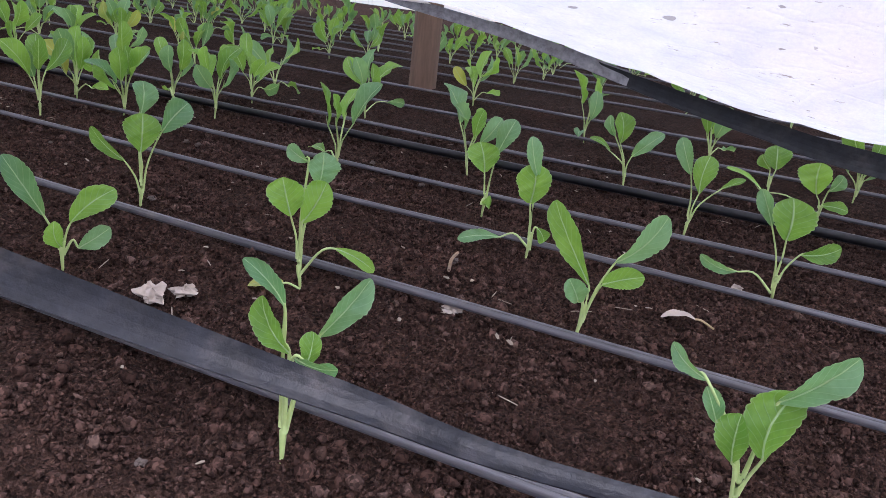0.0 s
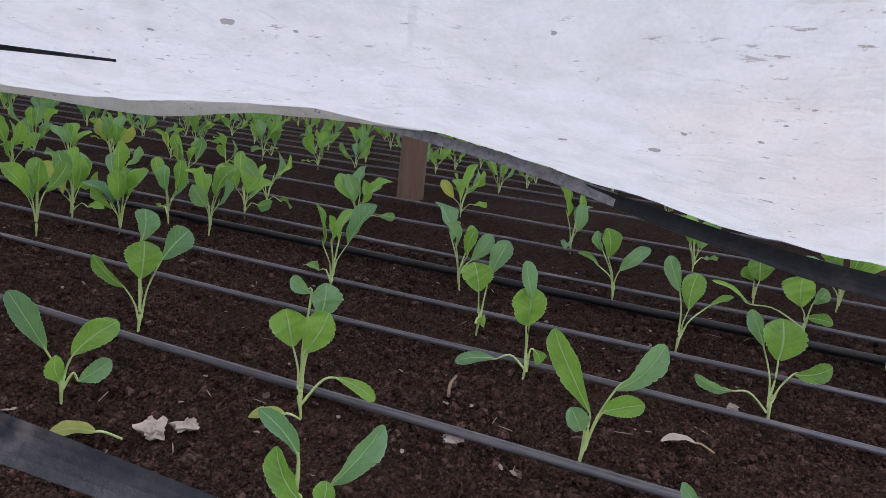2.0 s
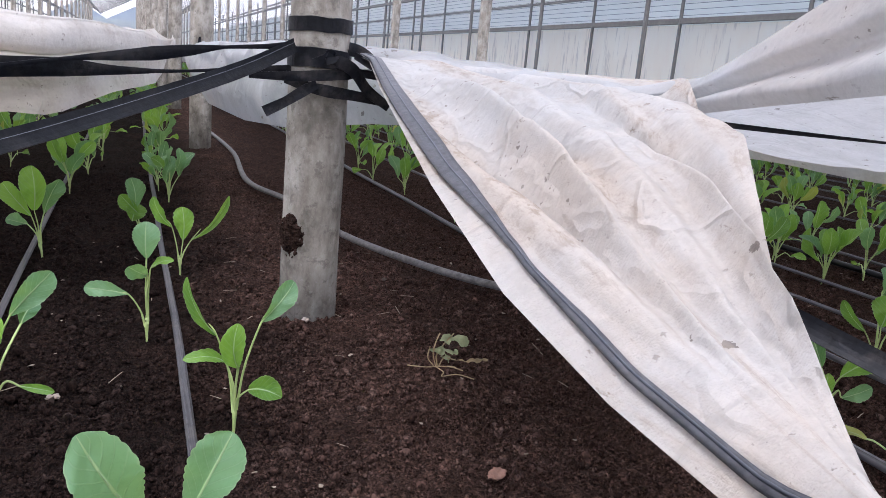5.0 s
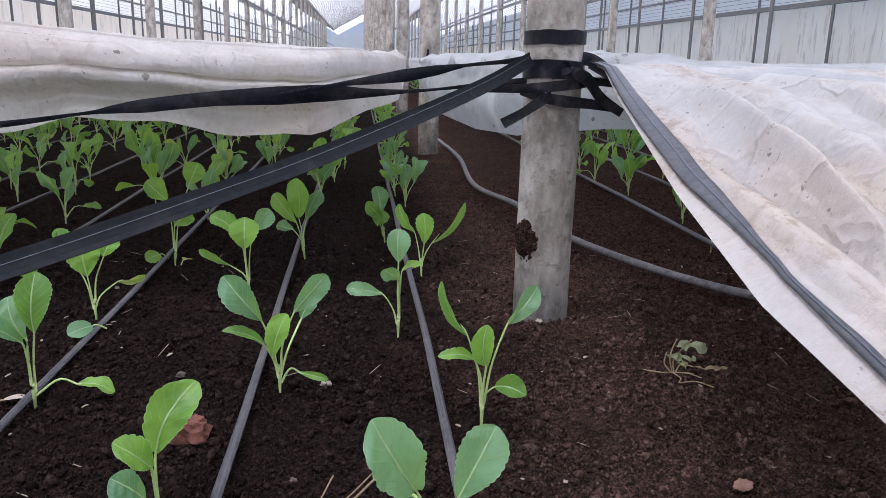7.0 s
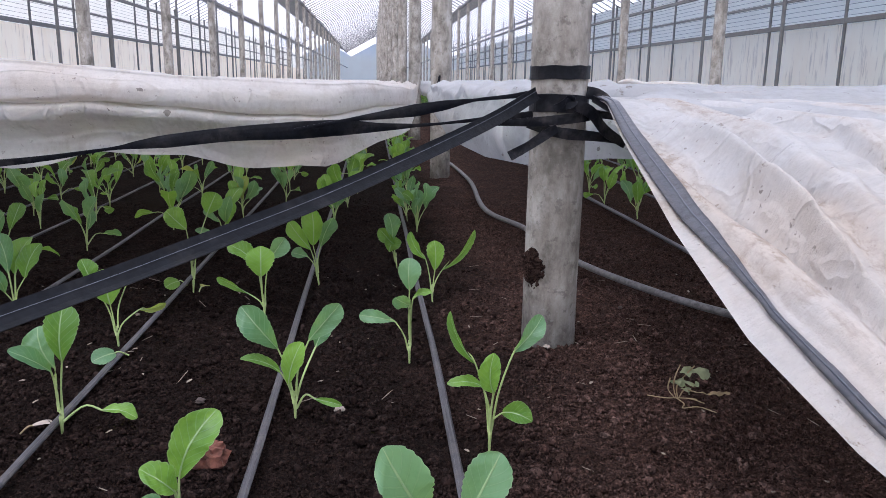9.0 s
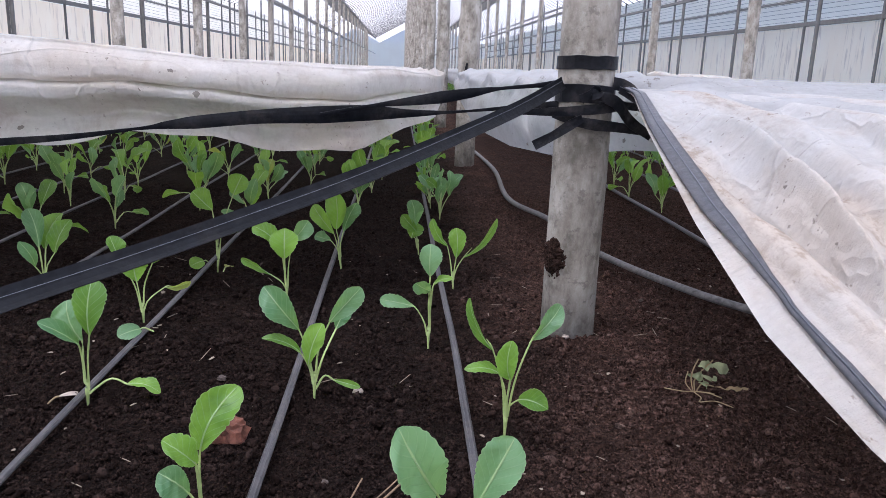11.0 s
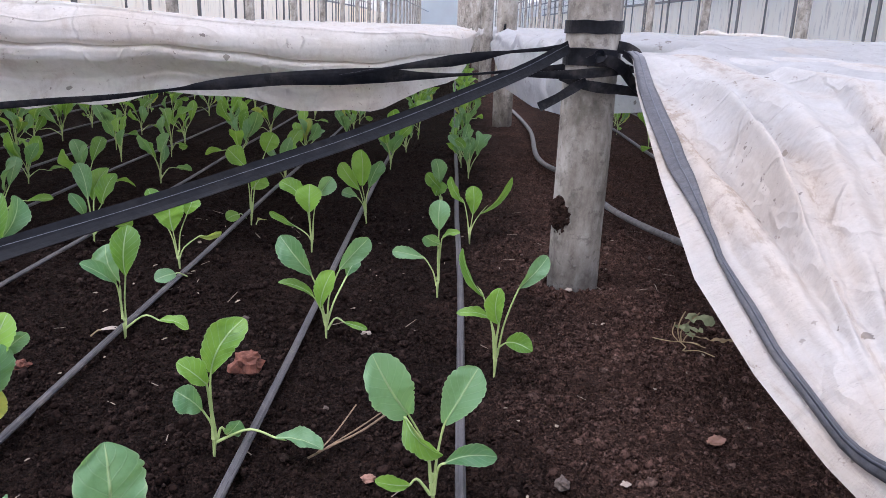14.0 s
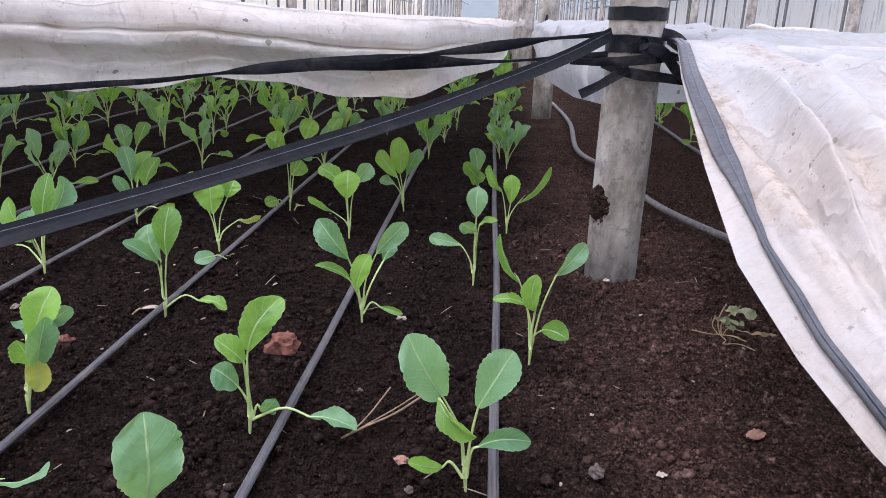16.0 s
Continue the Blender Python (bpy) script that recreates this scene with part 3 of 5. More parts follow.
def fleece_right():
    """The fleece over the beds beside the post: its lifted hem, the sagging middle and the far flat part."""
    root = thing("fleece_sheet", (0, 0, 0), "white frost fleece with dirt flecks sagging over the seedlings", "fleece", "fleece sheets")
    ys = np.concatenate([np.arange(-0.26, 1.3, 0.022), np.arange(1.3, 1.6, 0.02), np.arange(1.6, 5, 0.05), np.linspace(5, 60, 60)])
    v, nu = [], 90
    for y in ys:
        ex, ez = edge_of(y)
        if y < 1.22:
            xl = lerp(y, (-0.6, 0.34), (0.0, 0.30), (0.34, 0.27), (0.56, 0.31), (0.87, 0.33), (1.22, 0.06))
            zl = lerp(y, (-0.6, 0.56), (0.0, 0.50), (0.34, 0.43), (0.56, 0.39), (0.87, 0.347), (1.22, 0.368))
            c = lerp(y, (0.6, 1.0), (0.95, 0.08))
            rows = [(xl, zl), (xl - 0.012, zl + 0.03 * c), (xl + 0.02, zl + 0.06 * c), (xl + 0.005, zl + 0.09 * c), (xl + 0.06, zl + 0.13 * c + 0.01),
                    (xl * 0.6 + ex * 0.4, zl * 0.6 + ez * 0.4 + 0.05 * c + 0.03)]
        else:
            bay = abs(math.sin(math.pi * (y - 1.25) / 2.12))
            xh = lerp(y, (1.22, 0.09), (1.34, 0.17), (1.40, 0.13), (1.50, 0.0), (1.8, -0.03), (2.3, -0.06), (3.0, -0.06), (3.3, 0.07), (3.5, 0.09))
            zh = lerp(y, (1.22, 0.375), (1.34, 0.283), (1.40, 0.278), (1.50, 0.255), (1.8, 0.24), (2.3, 0.24), (3.0, 0.30), (3.3, 0.37), (3.5, 0.33 - 0.05 * bay))
            rows = [(xh, zh), (xh - 0.02, zh * 0.6 + 0.153), (xh - 0.005, zh * 0.25 + 0.288), (xh + 0.03, 0.390), (0.30, 0.388), (0.55, 0.37 - 0.02 * lerp(y, (1.3, 1), (2.5, 0)))]
        far = lerp(y, (1.5, 0.0), (3.0, 0.05))
        rows += [(ex, ez + far), (1.75, ez + 0.05 + far * 0.6), (2.2, 0.375), (2.8, 0.35), (3.3, 0.345), (3.9, 0.355), (4.4, 0.378)]
        line = smooth_line(rows, nu)
        for i, (x, z) in enumerate(line):
            w = 0.010 * fbm(x * 2.5, y * 2.5, 2.0) + 0.004 * fbm(x * 9, y * 6, 5.0) + wrinkle(x, y, 8.0) * lerp(y, (0.9, 0.35), (1.25, 1.6), (1.7, 3.0), (4.0, 2.2))
            v.append((x, y + 0.01 * noise.noise((x * 6, y * 4, 3.0)), z + w * min(1.0, i / 6.0)))
    put("sheet", v, grid_faces(len(ys), nu), FLEECE, root)
    hem, hy = [], np.linspace(0.66, 1.75, 60)
    for y in hy:
        ex, ez = edge_of(y)
        drop = lerp(y, (0.66, 0.0), (0.8, 0.012), (1.0, 0.021), (1.2, 0.018), (1.5, 0.014), (1.75, 0.0)) * (1 + 0.25 * math.sin(y * 19))
        for q in (0.0, 0.25, 0.5, 0.75, 1.0):
            hem.append((ex - 0.004 + 0.012 * q * q, y, ez + 0.004 - (drop + 0.004) * q + 0.002 * noise.noise((y * 14, q, 1.0))))
    put("hem", hem, grid_faces(len(hy), 5), FLEECE_HEM, root, label="cream hem hanging under the sagging fleece")
    ridge = [(2.16 - 0.05 * math.sin(2.5 * t), 7.55 - 2.05 * t, 0.418 - 0.03 * t * t + 0.012 * math.sin(9 * t)) for t in np.linspace(0, 1, 9)]
    rad = np.array([0.034 + 0.014 * math.sin(13 * t) * math.sin(math.pi * t) - 0.016 * abs(2 * t - 1) ** 3 for t in np.linspace(0, 1, 70)])
    put("gathered_roll", *tube_mesh(ridge, rad, rad * 0.8, 70, 12), FLEECE_HEM, root, label="gathered roll of soiled fleece tied to a post")
    # the front flap that hangs from the post down onto the grey strap
    na, nb = 110, 110
    v = [flap_point(y, i / (na - 1)) for y in np.linspace(1.235, 0.24, nb) for i in range(na)]
    uvs = [(i / (na - 1) - 0.6 * q / (nb - 1), q / (nb - 1)) for q in range(nb) for i in range(na)]
    put("flap", v, grid_faces(nb, na), FLEECE_FLAP, root, uvs=uvs, label="soiled front flap of the fleece with long folds")
    return root


def flap_point(y, a):
    s = (1.235 - y) / (1.235 - 0.24)
    xa = lerp(y, (0.24, -0.006), (0.36, -0.020), (0.45, -0.024), (0.57, -0.028), (0.76, -0.008), (1.0, 0.016), (1.15, 0.04), (1.25, 0.05))
    za = lerp(y, (0.24, 0.20), (0.36, 0.205), (0.45, 0.213), (0.57, 0.236), (0.76, 0.275), (1.0, 0.345), (1.125, 0.378), (1.25, 0.388))
    xb = max(min(-0.185 + y * 0.60, 0.36), xa + 0.02)
    zb = lerp(y, (0.24, 0.215), (0.45, 0.25), (0.6, 0.30), (0.88, 0.362), (1.25, 0.389))
    w = (xb - xa)
    d = a * w
    amp = min(1.0, max(0.0, d - 0.03) / 0.05) * min(1.0, s * 2.2) * min(1.0, w / 0.12)
    ph = 1.2 - 7.5 * s + 0.5 * math.sin(4.0 * s + 1.0)
    roll = abs(math.sin(a * 12 + ph)) ** 0.6
    fold = amp * (0.064 * (roll - 0.5) * (0.7 + 0.6 * math.sin(a * 7 + 1)) + 0.009 * math.sin(a * 29 - 15 * s) + 0.003 * math.sin(a * 57 - 31 * s))
    fold += amp * 0.008 * fbm(a * 4 + 3, s * 6, 9.0)
    return (xa + w * a + 0.006 * amp * math.sin(a * 17 + ph), y, za + (zb - za) * (1 - (1 - a) ** 1.6) + 0.014 * math.sin(math.pi * a) * s + fold)


def hem_strap():
    """The grey strap that runs down the flap, a little in from its edge, with a pale line along it."""
    root = thing("grey_strap", (0, 0, 0), "dusty grey flat strap stretched from the post along the fleece hem", "strap", "straps")
    ys = np.linspace(1.20, 0.25, 80)
    def strip(name, w0, w1, mat, lift):
        v = []
        for y in ys:
            p0, p1 = np.array(flap_point(y, 0.0)), np.array(flap_point(y, 1.0))
            width = p1[0] - p0[0]
            off = lerp(y, (0.25, 0.003), (0.35, 0.005), (0.40, 0.008), (0.455, 0.011), (0.52, 0.015), (0.56, 0.018), (0.6, 0.019), (0.66, 0.0175), (0.72, 0.014), (0.79, 0.009), (0.93, 0.004), (1.2, 0.001))
            half = lerp(y, (0.25, 0.002), (0.35, 0.003), (0.42, 0.0042), (0.50, 0.0058), (0.56, 0.004), (0.62, 0.0055), (0.68, 0.011), (0.74, 0.017), (0.82, 0.021), (0.95, 0.021), (1.08, 0.018), (1.2, 0.014))
            row = []
            for q in np.linspace(w0, w1, 5):
                a = min(0.9, (off + half * q) / width)
                row.append(np.array(flap_point(y, a)) + (-0.002 - lift * 0.5, 0, 0.005 + lift))
            v += row + [p - np.array((0, 0, 0.002)) for p in reversed(row)]
        put(name, v, grid_faces(len(ys), 10, True), mat, root)
    strip("band", 0.0, 1.0, HEM, 0.0)
    strip("print_line", 0.55, 0.585, PRINT, 0.0012)
    end = np.array(flap_point(0.25, 0.35)) + (0, 0, 0.006)
    put("free_end", *ribbon_mesh([end, (end[0] - 0.01, 0.1, end[2] - 0.006), (end[0] - 0.03, -0.1, end[2] - 0.01), (-0.08, -0.4, 0.19)], [0.03, 0.034, 0.034, 0.034], [10, 15, 15, 15], 40), HEM, root)


def fleece_left():
    root = thing("fleece_sheet", (0, 0, 0), "white frost fleece folded back along its front hem, with soil stains", "fleece", "fleece sheets")
    xs = np.concatenate([np.arange(-0.10, -1.6, -0.022), np.linspace(-1.6, -4.4, 40)])
    v, nv = [], 150
    for x in xs:
        zt = lerp(-x, (0.1, 0.385), (0.2, 0.395), (0.6, 0.412), (0.83, 0.432), (1.2, 0.44), (2.2, 0.43), (4.4, 0.42))
        zb = lerp(-x, (0.159, 0.406), (0.173, 0.336), (0.221, 0.31), (0.278, 0.289), (0.366, 0.267), (0.435, 0.261), (0.533, 0.274), (0.64, 0.291), (0.709, 0.29), (0.85, 0.262), (1.3, 0.245), (2.2, 0.27), (4.4, 0.30)) + 0.004 * math.sin(x * 41)
        yf = lerp(-x, (0.1, 3.2), (0.16, 2.2), (0.22, 1.55), (0.35, 1.38), (0.6, 1.35), (1.2, 1.33), (4.4, 1.33))
        h, k = zt - zb, lerp(-x, (0.2, 0.2), (0.5, 1.0))
        # the hem hangs under the lower roll, a sharp crease parts the two rolls, then the sheet lies flat
        rows = [(yf - 0.01, zb), (yf - 0.005 + 0.006 * math.sin(x * 38), zb + 0.12 * h), (yf + 0.008 * k, zb + 0.24 * h), (yf - 0.012 * k, zb + 0.36 * h), (yf - 0.03 * k, zb + 0.48 * h), (yf - 0.026 * k, zb + 0.585 * h),
                (yf + 0.012 * k, zb + 0.605 * h), (yf - 0.028 * k, zb + 0.64 * h), (yf - 0.03 * k, zb + 0.82 * h), (yf + 0.0, zb + 0.95 * h), (yf + 0.05, zt), (yf + 0.4, zt * 0.5 + 0.195), (yf + 1.5, 0.385), (yf + 4, 0.385), (yf + 12, 0.385), (yf + 56, 0.385)]
        line = smooth_line(rows, nv)
        for i, (y, z) in enumerate(line):
            w = 0.003 * fbm(x * 1.2, y * 2.5, 12.0) + 0.002 * fbm(x * 7, y * 6, 15.0) + wrinkle(x, y, 4.0) * lerp(y, (1.38, 0.35), (1.6, 1.2), (2.2, 2.2))
            v.append((x, y + 0.003 * fbm(x * 1.5, z * 40, 3.0) * (i > 1), z + w))
    put("sheet", v, grid_faces(len(xs), nv), FLEECE_HEM, root)
    return root


fleece_right()
hem_strap()
fleece_left()


# ------------------------------------------------------------ posts, straps, drip tapes
def post_mesh(r, h, seed, taper=0.96):
    n, ring, v = 22, 20, []
    for i in range(n):
        z = -0.05 + (h + 0.05) * i / (n - 1)
        for k in range(ring):
            a = 2 * math.pi * k / ring
            rr = r * (1 + (taper - 1) * i / n) * (1 + 0.025 * fbm(math.cos(a) + seed, math.sin(a), z * 6))
            v.append((rr * math.cos(a), rr * math.sin(a), z))
    f = grid_faces(n, ring, True) + [tuple(reversed(range(ring))), tuple((n - 1) * ring + k for k in range(ring))]
    return v, f


POST_MESHES = []


def concrete_post(x, y, seed, label="tall round grey concrete greenhouse post standing in the soil"):
    root = thing("concrete_post", (x, y, 0), label, "post", "greenhouse posts", turn=seed * 1.7)
    if len(POST_MESHES) < 4:
        ob = put("shaft", *post_mesh(0.0435, 3.0, seed), CONCRETE, root)
        POST_MESHES.append(ob.data)
    else:
        new("shaft", POST_MESHES[seed % 4]).parent = root
    return root


concrete_post(0.0, 1.255, 0, "round grey concrete post with weather streaks and tied straps")
for row, px_ in enumerate((0.0, -2.2, 2.2)):
    for k in range(1 if row == 0 else 0, 22):
        if px_ > 2 and k < 2:
            continue
        concrete_post(px_ + 0.01 * math.sin(k * 7 + row), 1.255 + 2.12 * k, row * 31 + k)
for (wx, wy, wz) in ((2.2, 1.18, 0.37), (2.2, 3.35, 0.37)):
    w = thing("wooden_post", (wx, wy, 0), "short brown wooden post holding the fleece up", "post", "wooden posts")
    put("shaft", *post_mesh(0.043, wz + 0.03, wx + wy), WOOD, w)


def strap(name, points, widths, twists, mat, label, category="strap", n=70, curl=0.15):
    root = thing(name, (0, 0, 0), label, category, "straps")
    put("band", *ribbon_mesh(points, widths, twists, n, 0.0006, curl), mat, root, smooth=False)
    return root


strap("black_strap", [(0.04, 1.21, 0.385), (0.075, 1.05, 0.345), (0.115, 0.9, 0.308), (0.155, 0.75, 0.266), (0.205, 0.6, 0.222), (0.25, 0.45, 0.19), (0.29, 0.3, 0.16), (0.335, 0.15, 0.135), (0.45, -0.4, 0.13)],
      [0.010, 0.012, 0.013, 0.015, 0.017, 0.018, 0.013, 0.008, 0.008], [-85, -80, -75, -70, -60, -50, -40, -30, -30], STRAP, "wide flat black plastic strap slung over the bed")
strap("black_strap", [(-0.04, 1.225, 0.392), (-0.13, 1.13, 0.352), (-0.3, 0.93, 0.297), (-0.42, 0.79, 0.266), (-0.54, 0.66, 0.238), (-0.75, 0.42, 0.20), (-1.1, 0.0, 0.19)],
      [0.019, 0.020, 0.020, 0.020, 0.020, 0.020, 0.020], [70, 60, 55, 50, 45, 45, 45], BLACK_HOSE, "black lay-flat hose with a thin white line slung from the post", "hose", 70, 0.2)
strap("black_strap", [(-2.2, 1.25, 0.27), (-1.3, 1.25, 0.245), (-0.85, 1.247, 0.279), (-0.677, 1.245, 0.302), (-0.631, 1.245, 0.309), (-0.585, 1.245, 0.315), (-0.493, 1.245, 0.326), (-0.402, 1.245, 0.332), (-0.33, 1.245, 0.337), (-0.276, 1.245, 0.338), (-0.222, 1.245, 0.341), (-0.176, 1.245, 0.345), (-0.096, 1.245, 0.354), (-0.042, 1.245, 0.358)],
      [0.02, 0.014, 0.011, 0.004, 0.0117, 0.0194, 0.0209, 0.0263, 0.0242, 0.013, 0.0056, 0.0037, 0.0075, 0.014], [80, 80, 80, 78, 86, 95, 88, 84, 80, 86, 92, 88, 84, 86], STRAP, "twisted black strap slung under the folded fleece hem", n=120)
strap("black_strap", [(-0.401, 1.235, 0.333), (-0.32, 1.235, 0.349), (-0.267, 1.235, 0.357), (-0.222, 1.235, 0.364), (-0.178, 1.235, 0.372), (-0.134, 1.235, 0.38), (-0.081, 1.235, 0.386), (-0.044, 1.235, 0.391)],
      [0.0056, 0.0055, 0.0129, 0.0184, 0.0147, 0.0046, 0.0065, 0.0111], [85, 80, 95, 86, 82, 88, 85, 85], STRAP, "black strap twisted flat between the post and the fleece", n=90)
strap("black_strap", [(0.05, 1.24, 0.362), (0.2, 1.15, 0.349), (0.36, 1.05, 0.342), (0.54, 0.945, 0.336), (0.70, 0.855, 0.333)],
      [0.012, 0.012, 0.010, 0.007, 0.003], [-80, -70, -80, -80, -80], STRAP, "thin black strap running under the fleece")
strap("grey_strap", [(2.2, 1.16, 0.335), (1.7, 1.02, 0.31), (1.3, 0.92, 0.298), (1.1, 0.75, 0.282), (1.17, 0.54, 0.243), (1.22, 0.38, 0.203)],
      [0.008, 0.010, 0.012, 0.014, 0.018, 0.022], [-80, -80, -80, -80, -75, -72], HEM_PALE, "grey strap carrying the edge of the sagging fleece")
strap("black_strap", [(1.205, 0.43, 0.214), (1.24, 0.3, 0.182), (1.245, 0.18, 0.16), (1.235, 0.05, 0.142), (1.2, -0.3, 0.12)],
      [0.018, 0.026, 0.028, 0.034, 0.036], [-74, -70, -66, -60, -60], BLACK_HOSE, "wide black strap carrying the edge of the sagging fleece")


def ring_band(name, parent, r, z0, z1, tilt, mat, seed=0.0):
    """A flat strap wound once round a post, with a slight slant."""
    n, v = 48, []
    for k in range(n):
        a = 2 * math.pi * k / n
        dz = tilt * math.cos(a + seed) + 0.0015 * noise.noise((math.cos(a) * 2 + seed, math.sin(a) * 2, 0))
        rr = r + 0.0012 * noise.noise((math.cos(a) * 3, math.sin(a) * 3, seed))
        for q, dr in ((0, -0.001), (0.02, 0.0011), (0.5, 0.0009), (0.98, 0.0011), (1, -0.001)):
            v.append(((rr + dr) * math.cos(a), (rr + dr) * math.sin(a), z0 + (z1 - z0) * q + dz))
    f = []
    for k in range(n):
        for q in range(4):
            f.append((k * 5 + q, ((k + 1) % n) * 5 + q, ((k + 1) % n) * 5 + q + 1, k * 5 + q + 1))
    return put(name, v, f, mat, parent, smooth=False)


def tied_strap():
    root = thing("tied_strap", (0.0, 1.255, 0), "black plastic strap wound and knotted round the concrete post", "strap", "straps")
    ring_band("upper_ring", root, 0.0445, 0.412, 0.432, 0.001, STRAP, 0.4)
    ring_band("lower_ring", root, 0.0448, 0.361, 0.388, 0.003, STRAP, 2.0)
    put("cross_band", *ribbon_mesh([(-0.10, -0.012, 0.346), (-0.046, -0.044, 0.350), (0.0, -0.053, 0.355), (0.036, -0.044, 0.359), (0.05, 0.0, 0.36)], [0.008, 0.014, 0.015, 0.014, 0.012], [84, 86, 92, 88, 88], 24, 0.0005, 0.08), STRAP, root, smooth=False)
    put("lower_band", *ribbon_mesh([(-0.05, -0.01, 0.345), (-0.027, -0.043, 0.338), (0.004, -0.052, 0.333), (0.038, -0.042, 0.330), (0.062, -0.03, 0.327), (0.095, -0.02, 0.322)], [0.012, 0.014, 0.017, 0.015, 0.014, 0.012], [90, 86, 94, 88, 90, 90], 26, 0.0005, 0.06), STRAP, root, smooth=False)
    put("tail", *ribbon_mesh([(-0.014, -0.054, 0.342), (-0.036, -0.061, 0.330), (-0.058, -0.064, 0.316), (-0.086, -0.066, 0.301)], [0.013, 0.015, 0.013, 0.015], [95, 78, 84, 76], 20, 0.0005, 0.12), STRAP, root, smooth=False)
    put("knot", *ribbon_mesh([(-0.018, -0.052, 0.369), (-0.004, -0.057, 0.378), (0.001, -0.060, 0.386), (0.008, -0.064, 0.384), (0.006, -0.064, 0.377), (-0.004, -0.060, 0.374)], [0.014, 0.012, 0.009, 0.008, 0.009, 0.010], [85, 75, 60, 40, 70, 90], 26, 0.0004, 0.05), STRAP, root, smooth=False)
    put("tie", *ribbon_mesh([(-0.004, -0.060, 0.380), (0.016, -0.058, 0.374), (0.038, -0.051, 0.364), (0.064, -0.036, 0.338), (0.100, -0.028, 0.316)], [0.010, 0.017, 0.018, 0.017, 0.013], [80, 96, 84, 92, 88], 26, 0.0005, 0.1), STRAP, root, smooth=False)
    put("loop", *ribbon_mesh([(0.034, -0.030, 0.394), (0.050, -0.024, 0.391), (0.064, -0.025, 0.384), (0.074, -0.034, 0.374)], [0.018, 0.019, 0.018, 0.014], [88, 84, 90, 80], 18, 0.0005, 0.1), STRAP, root, smooth=False)
    mud = thing("mud_patch", (0.0, 1.255, 0), "dark ragged clod of mud stuck to the concrete post", "mud")
    v, rows_, cols_ = [], 46, 40
    for zc in np.linspace(0.072, 0.165, rows_):
        for ang in np.linspace(-3.75, -1.75, cols_):
            d = ((ang + 2.62) / 0.48) ** 2 + ((zc - 0.122) / 0.027) ** 2
            t = 1.5 - d + 0.8 * fbm(ang * 7, zc * 130, 3.0)
            rr = 0.0418 + 0.0062 * max(-0.5, min(1.2, t)) + 0.0015 * noise.noise((ang * 40, zc * 700, 1.0))
            v.append((rr * math.cos(ang), rr * math.sin(ang), zc))
    f = grid_faces(rows_, cols_)
    put("clod", v, f, SOIL, mud)
    second = thing("tied_strap", (0.0, 3.375, 0), "black plastic strap wound round a farther concrete post", "strap", "straps")
    ring_band("ring", second, 0.0448, 0.322, 0.346, 0.003, STRAP, 1.0)
    put("stub", *ribbon_mesh([(0.0, -0.047, 0.335), (-0.008, -0.05, 0.38), (-0.004, -0.05, 0.43)], [0.02, 0.016, 0.008], [80, 85, 88], 16), STRAP, second)


tied_strap()


def print_line(parent, points, rad=0.00028):
    put("print_line", *tube_mesh(points, rad, rad, 50, 5), PRINT, parent)


for ob in [o for o in scene.collection.objects if o.get("category") == "hose"]:
    print_line(ob, [(-0.045, 1.213, 0.3945), (-0.136, 1.116, 0.3545), (-0.306, 0.916, 0.2985), (-0.426, 0.776, 0.2675), (-0.546, 0.646, 0.2395), (-0.755, 0.406, 0.2015)])


def tape_points(x, y0, y1, seed, z=0.011):
    return [(x + 0.006 * noise.noise((seed, y * 1.3, 0)), y, z + 0.003 * noise.noise((seed, y * 2.0, 5))) for y in np.concatenate([np.arange(y0, min(4.0, y1), 0.25), np.linspace(4.0, max(y1, 4.5), 12)])]


def drip_tape(x, seed, wide=0.0057, high=0.0056, mat=DRIP):
    root = thing("drip_tape", (0, 0, 0), "grey flat drip irrigation tape lying on the soil", "drip tape", "drip tapes")
    put("tube", *tube_mesh(tape_points(x, -0.6, 45, seed, 0.0055 + high), wide, high, 130, 12), mat, root)
    for side in (-0.45, 0.42):
        line = [(px + side * wide, py, pz + 0.86 * high) for px, py, pz in tape_points(x, -0.6, 12, seed, 0.0055 + high)]
        put("seam", *tube_mesh(line, wide * 0.13, wide * 0.08, 70, 5), SEAM, root)


for i, x in enumerate(TAPES_LEFT):
    drip_tape(x, i * 3.7, 0.0052, 0.0028, DRIP_DARK)
for i, x in enumerate(TAPES_RIGHT):
    half = 0.0057 if i < 1 else 0.0048 if i < 2 else 0.0040
    drip_tape(x, (i + len(TAPES_LEFT)) * 3.7, half, half * 0.95)
pipe = thing("water_pipe", (0, 0, 0), "black round water pipe lying on the soil", "pipe")
put("tube", *tube_mesh(tape_points(MAIN_PIPE, -0.6, 45, 77, 0.010), 0.0078, 0.0078, 130, 12), PIPE, pipe)
hose = thing("loose_hose", (0, 0, 0), "loose grey drip hose end curving over the soil", "hose")
put("tube", *tube_mesh([(0.06, 4.3, 0.012), (0.088, 3.896, 0.012), (0.107, 3.126, 0.012), (0.068, 2.436, 0.012), (0.134, 2.107, 0.012), (0.171, 1.733, 0.012), (0.266, 1.452, 0.012), (0.365, 1.286, 0.013), (0.466, 1.169, 0.022), (0.56, 1.07, 0.026)], 0.0085, 0.007, 120, 10), HOSE, hose)


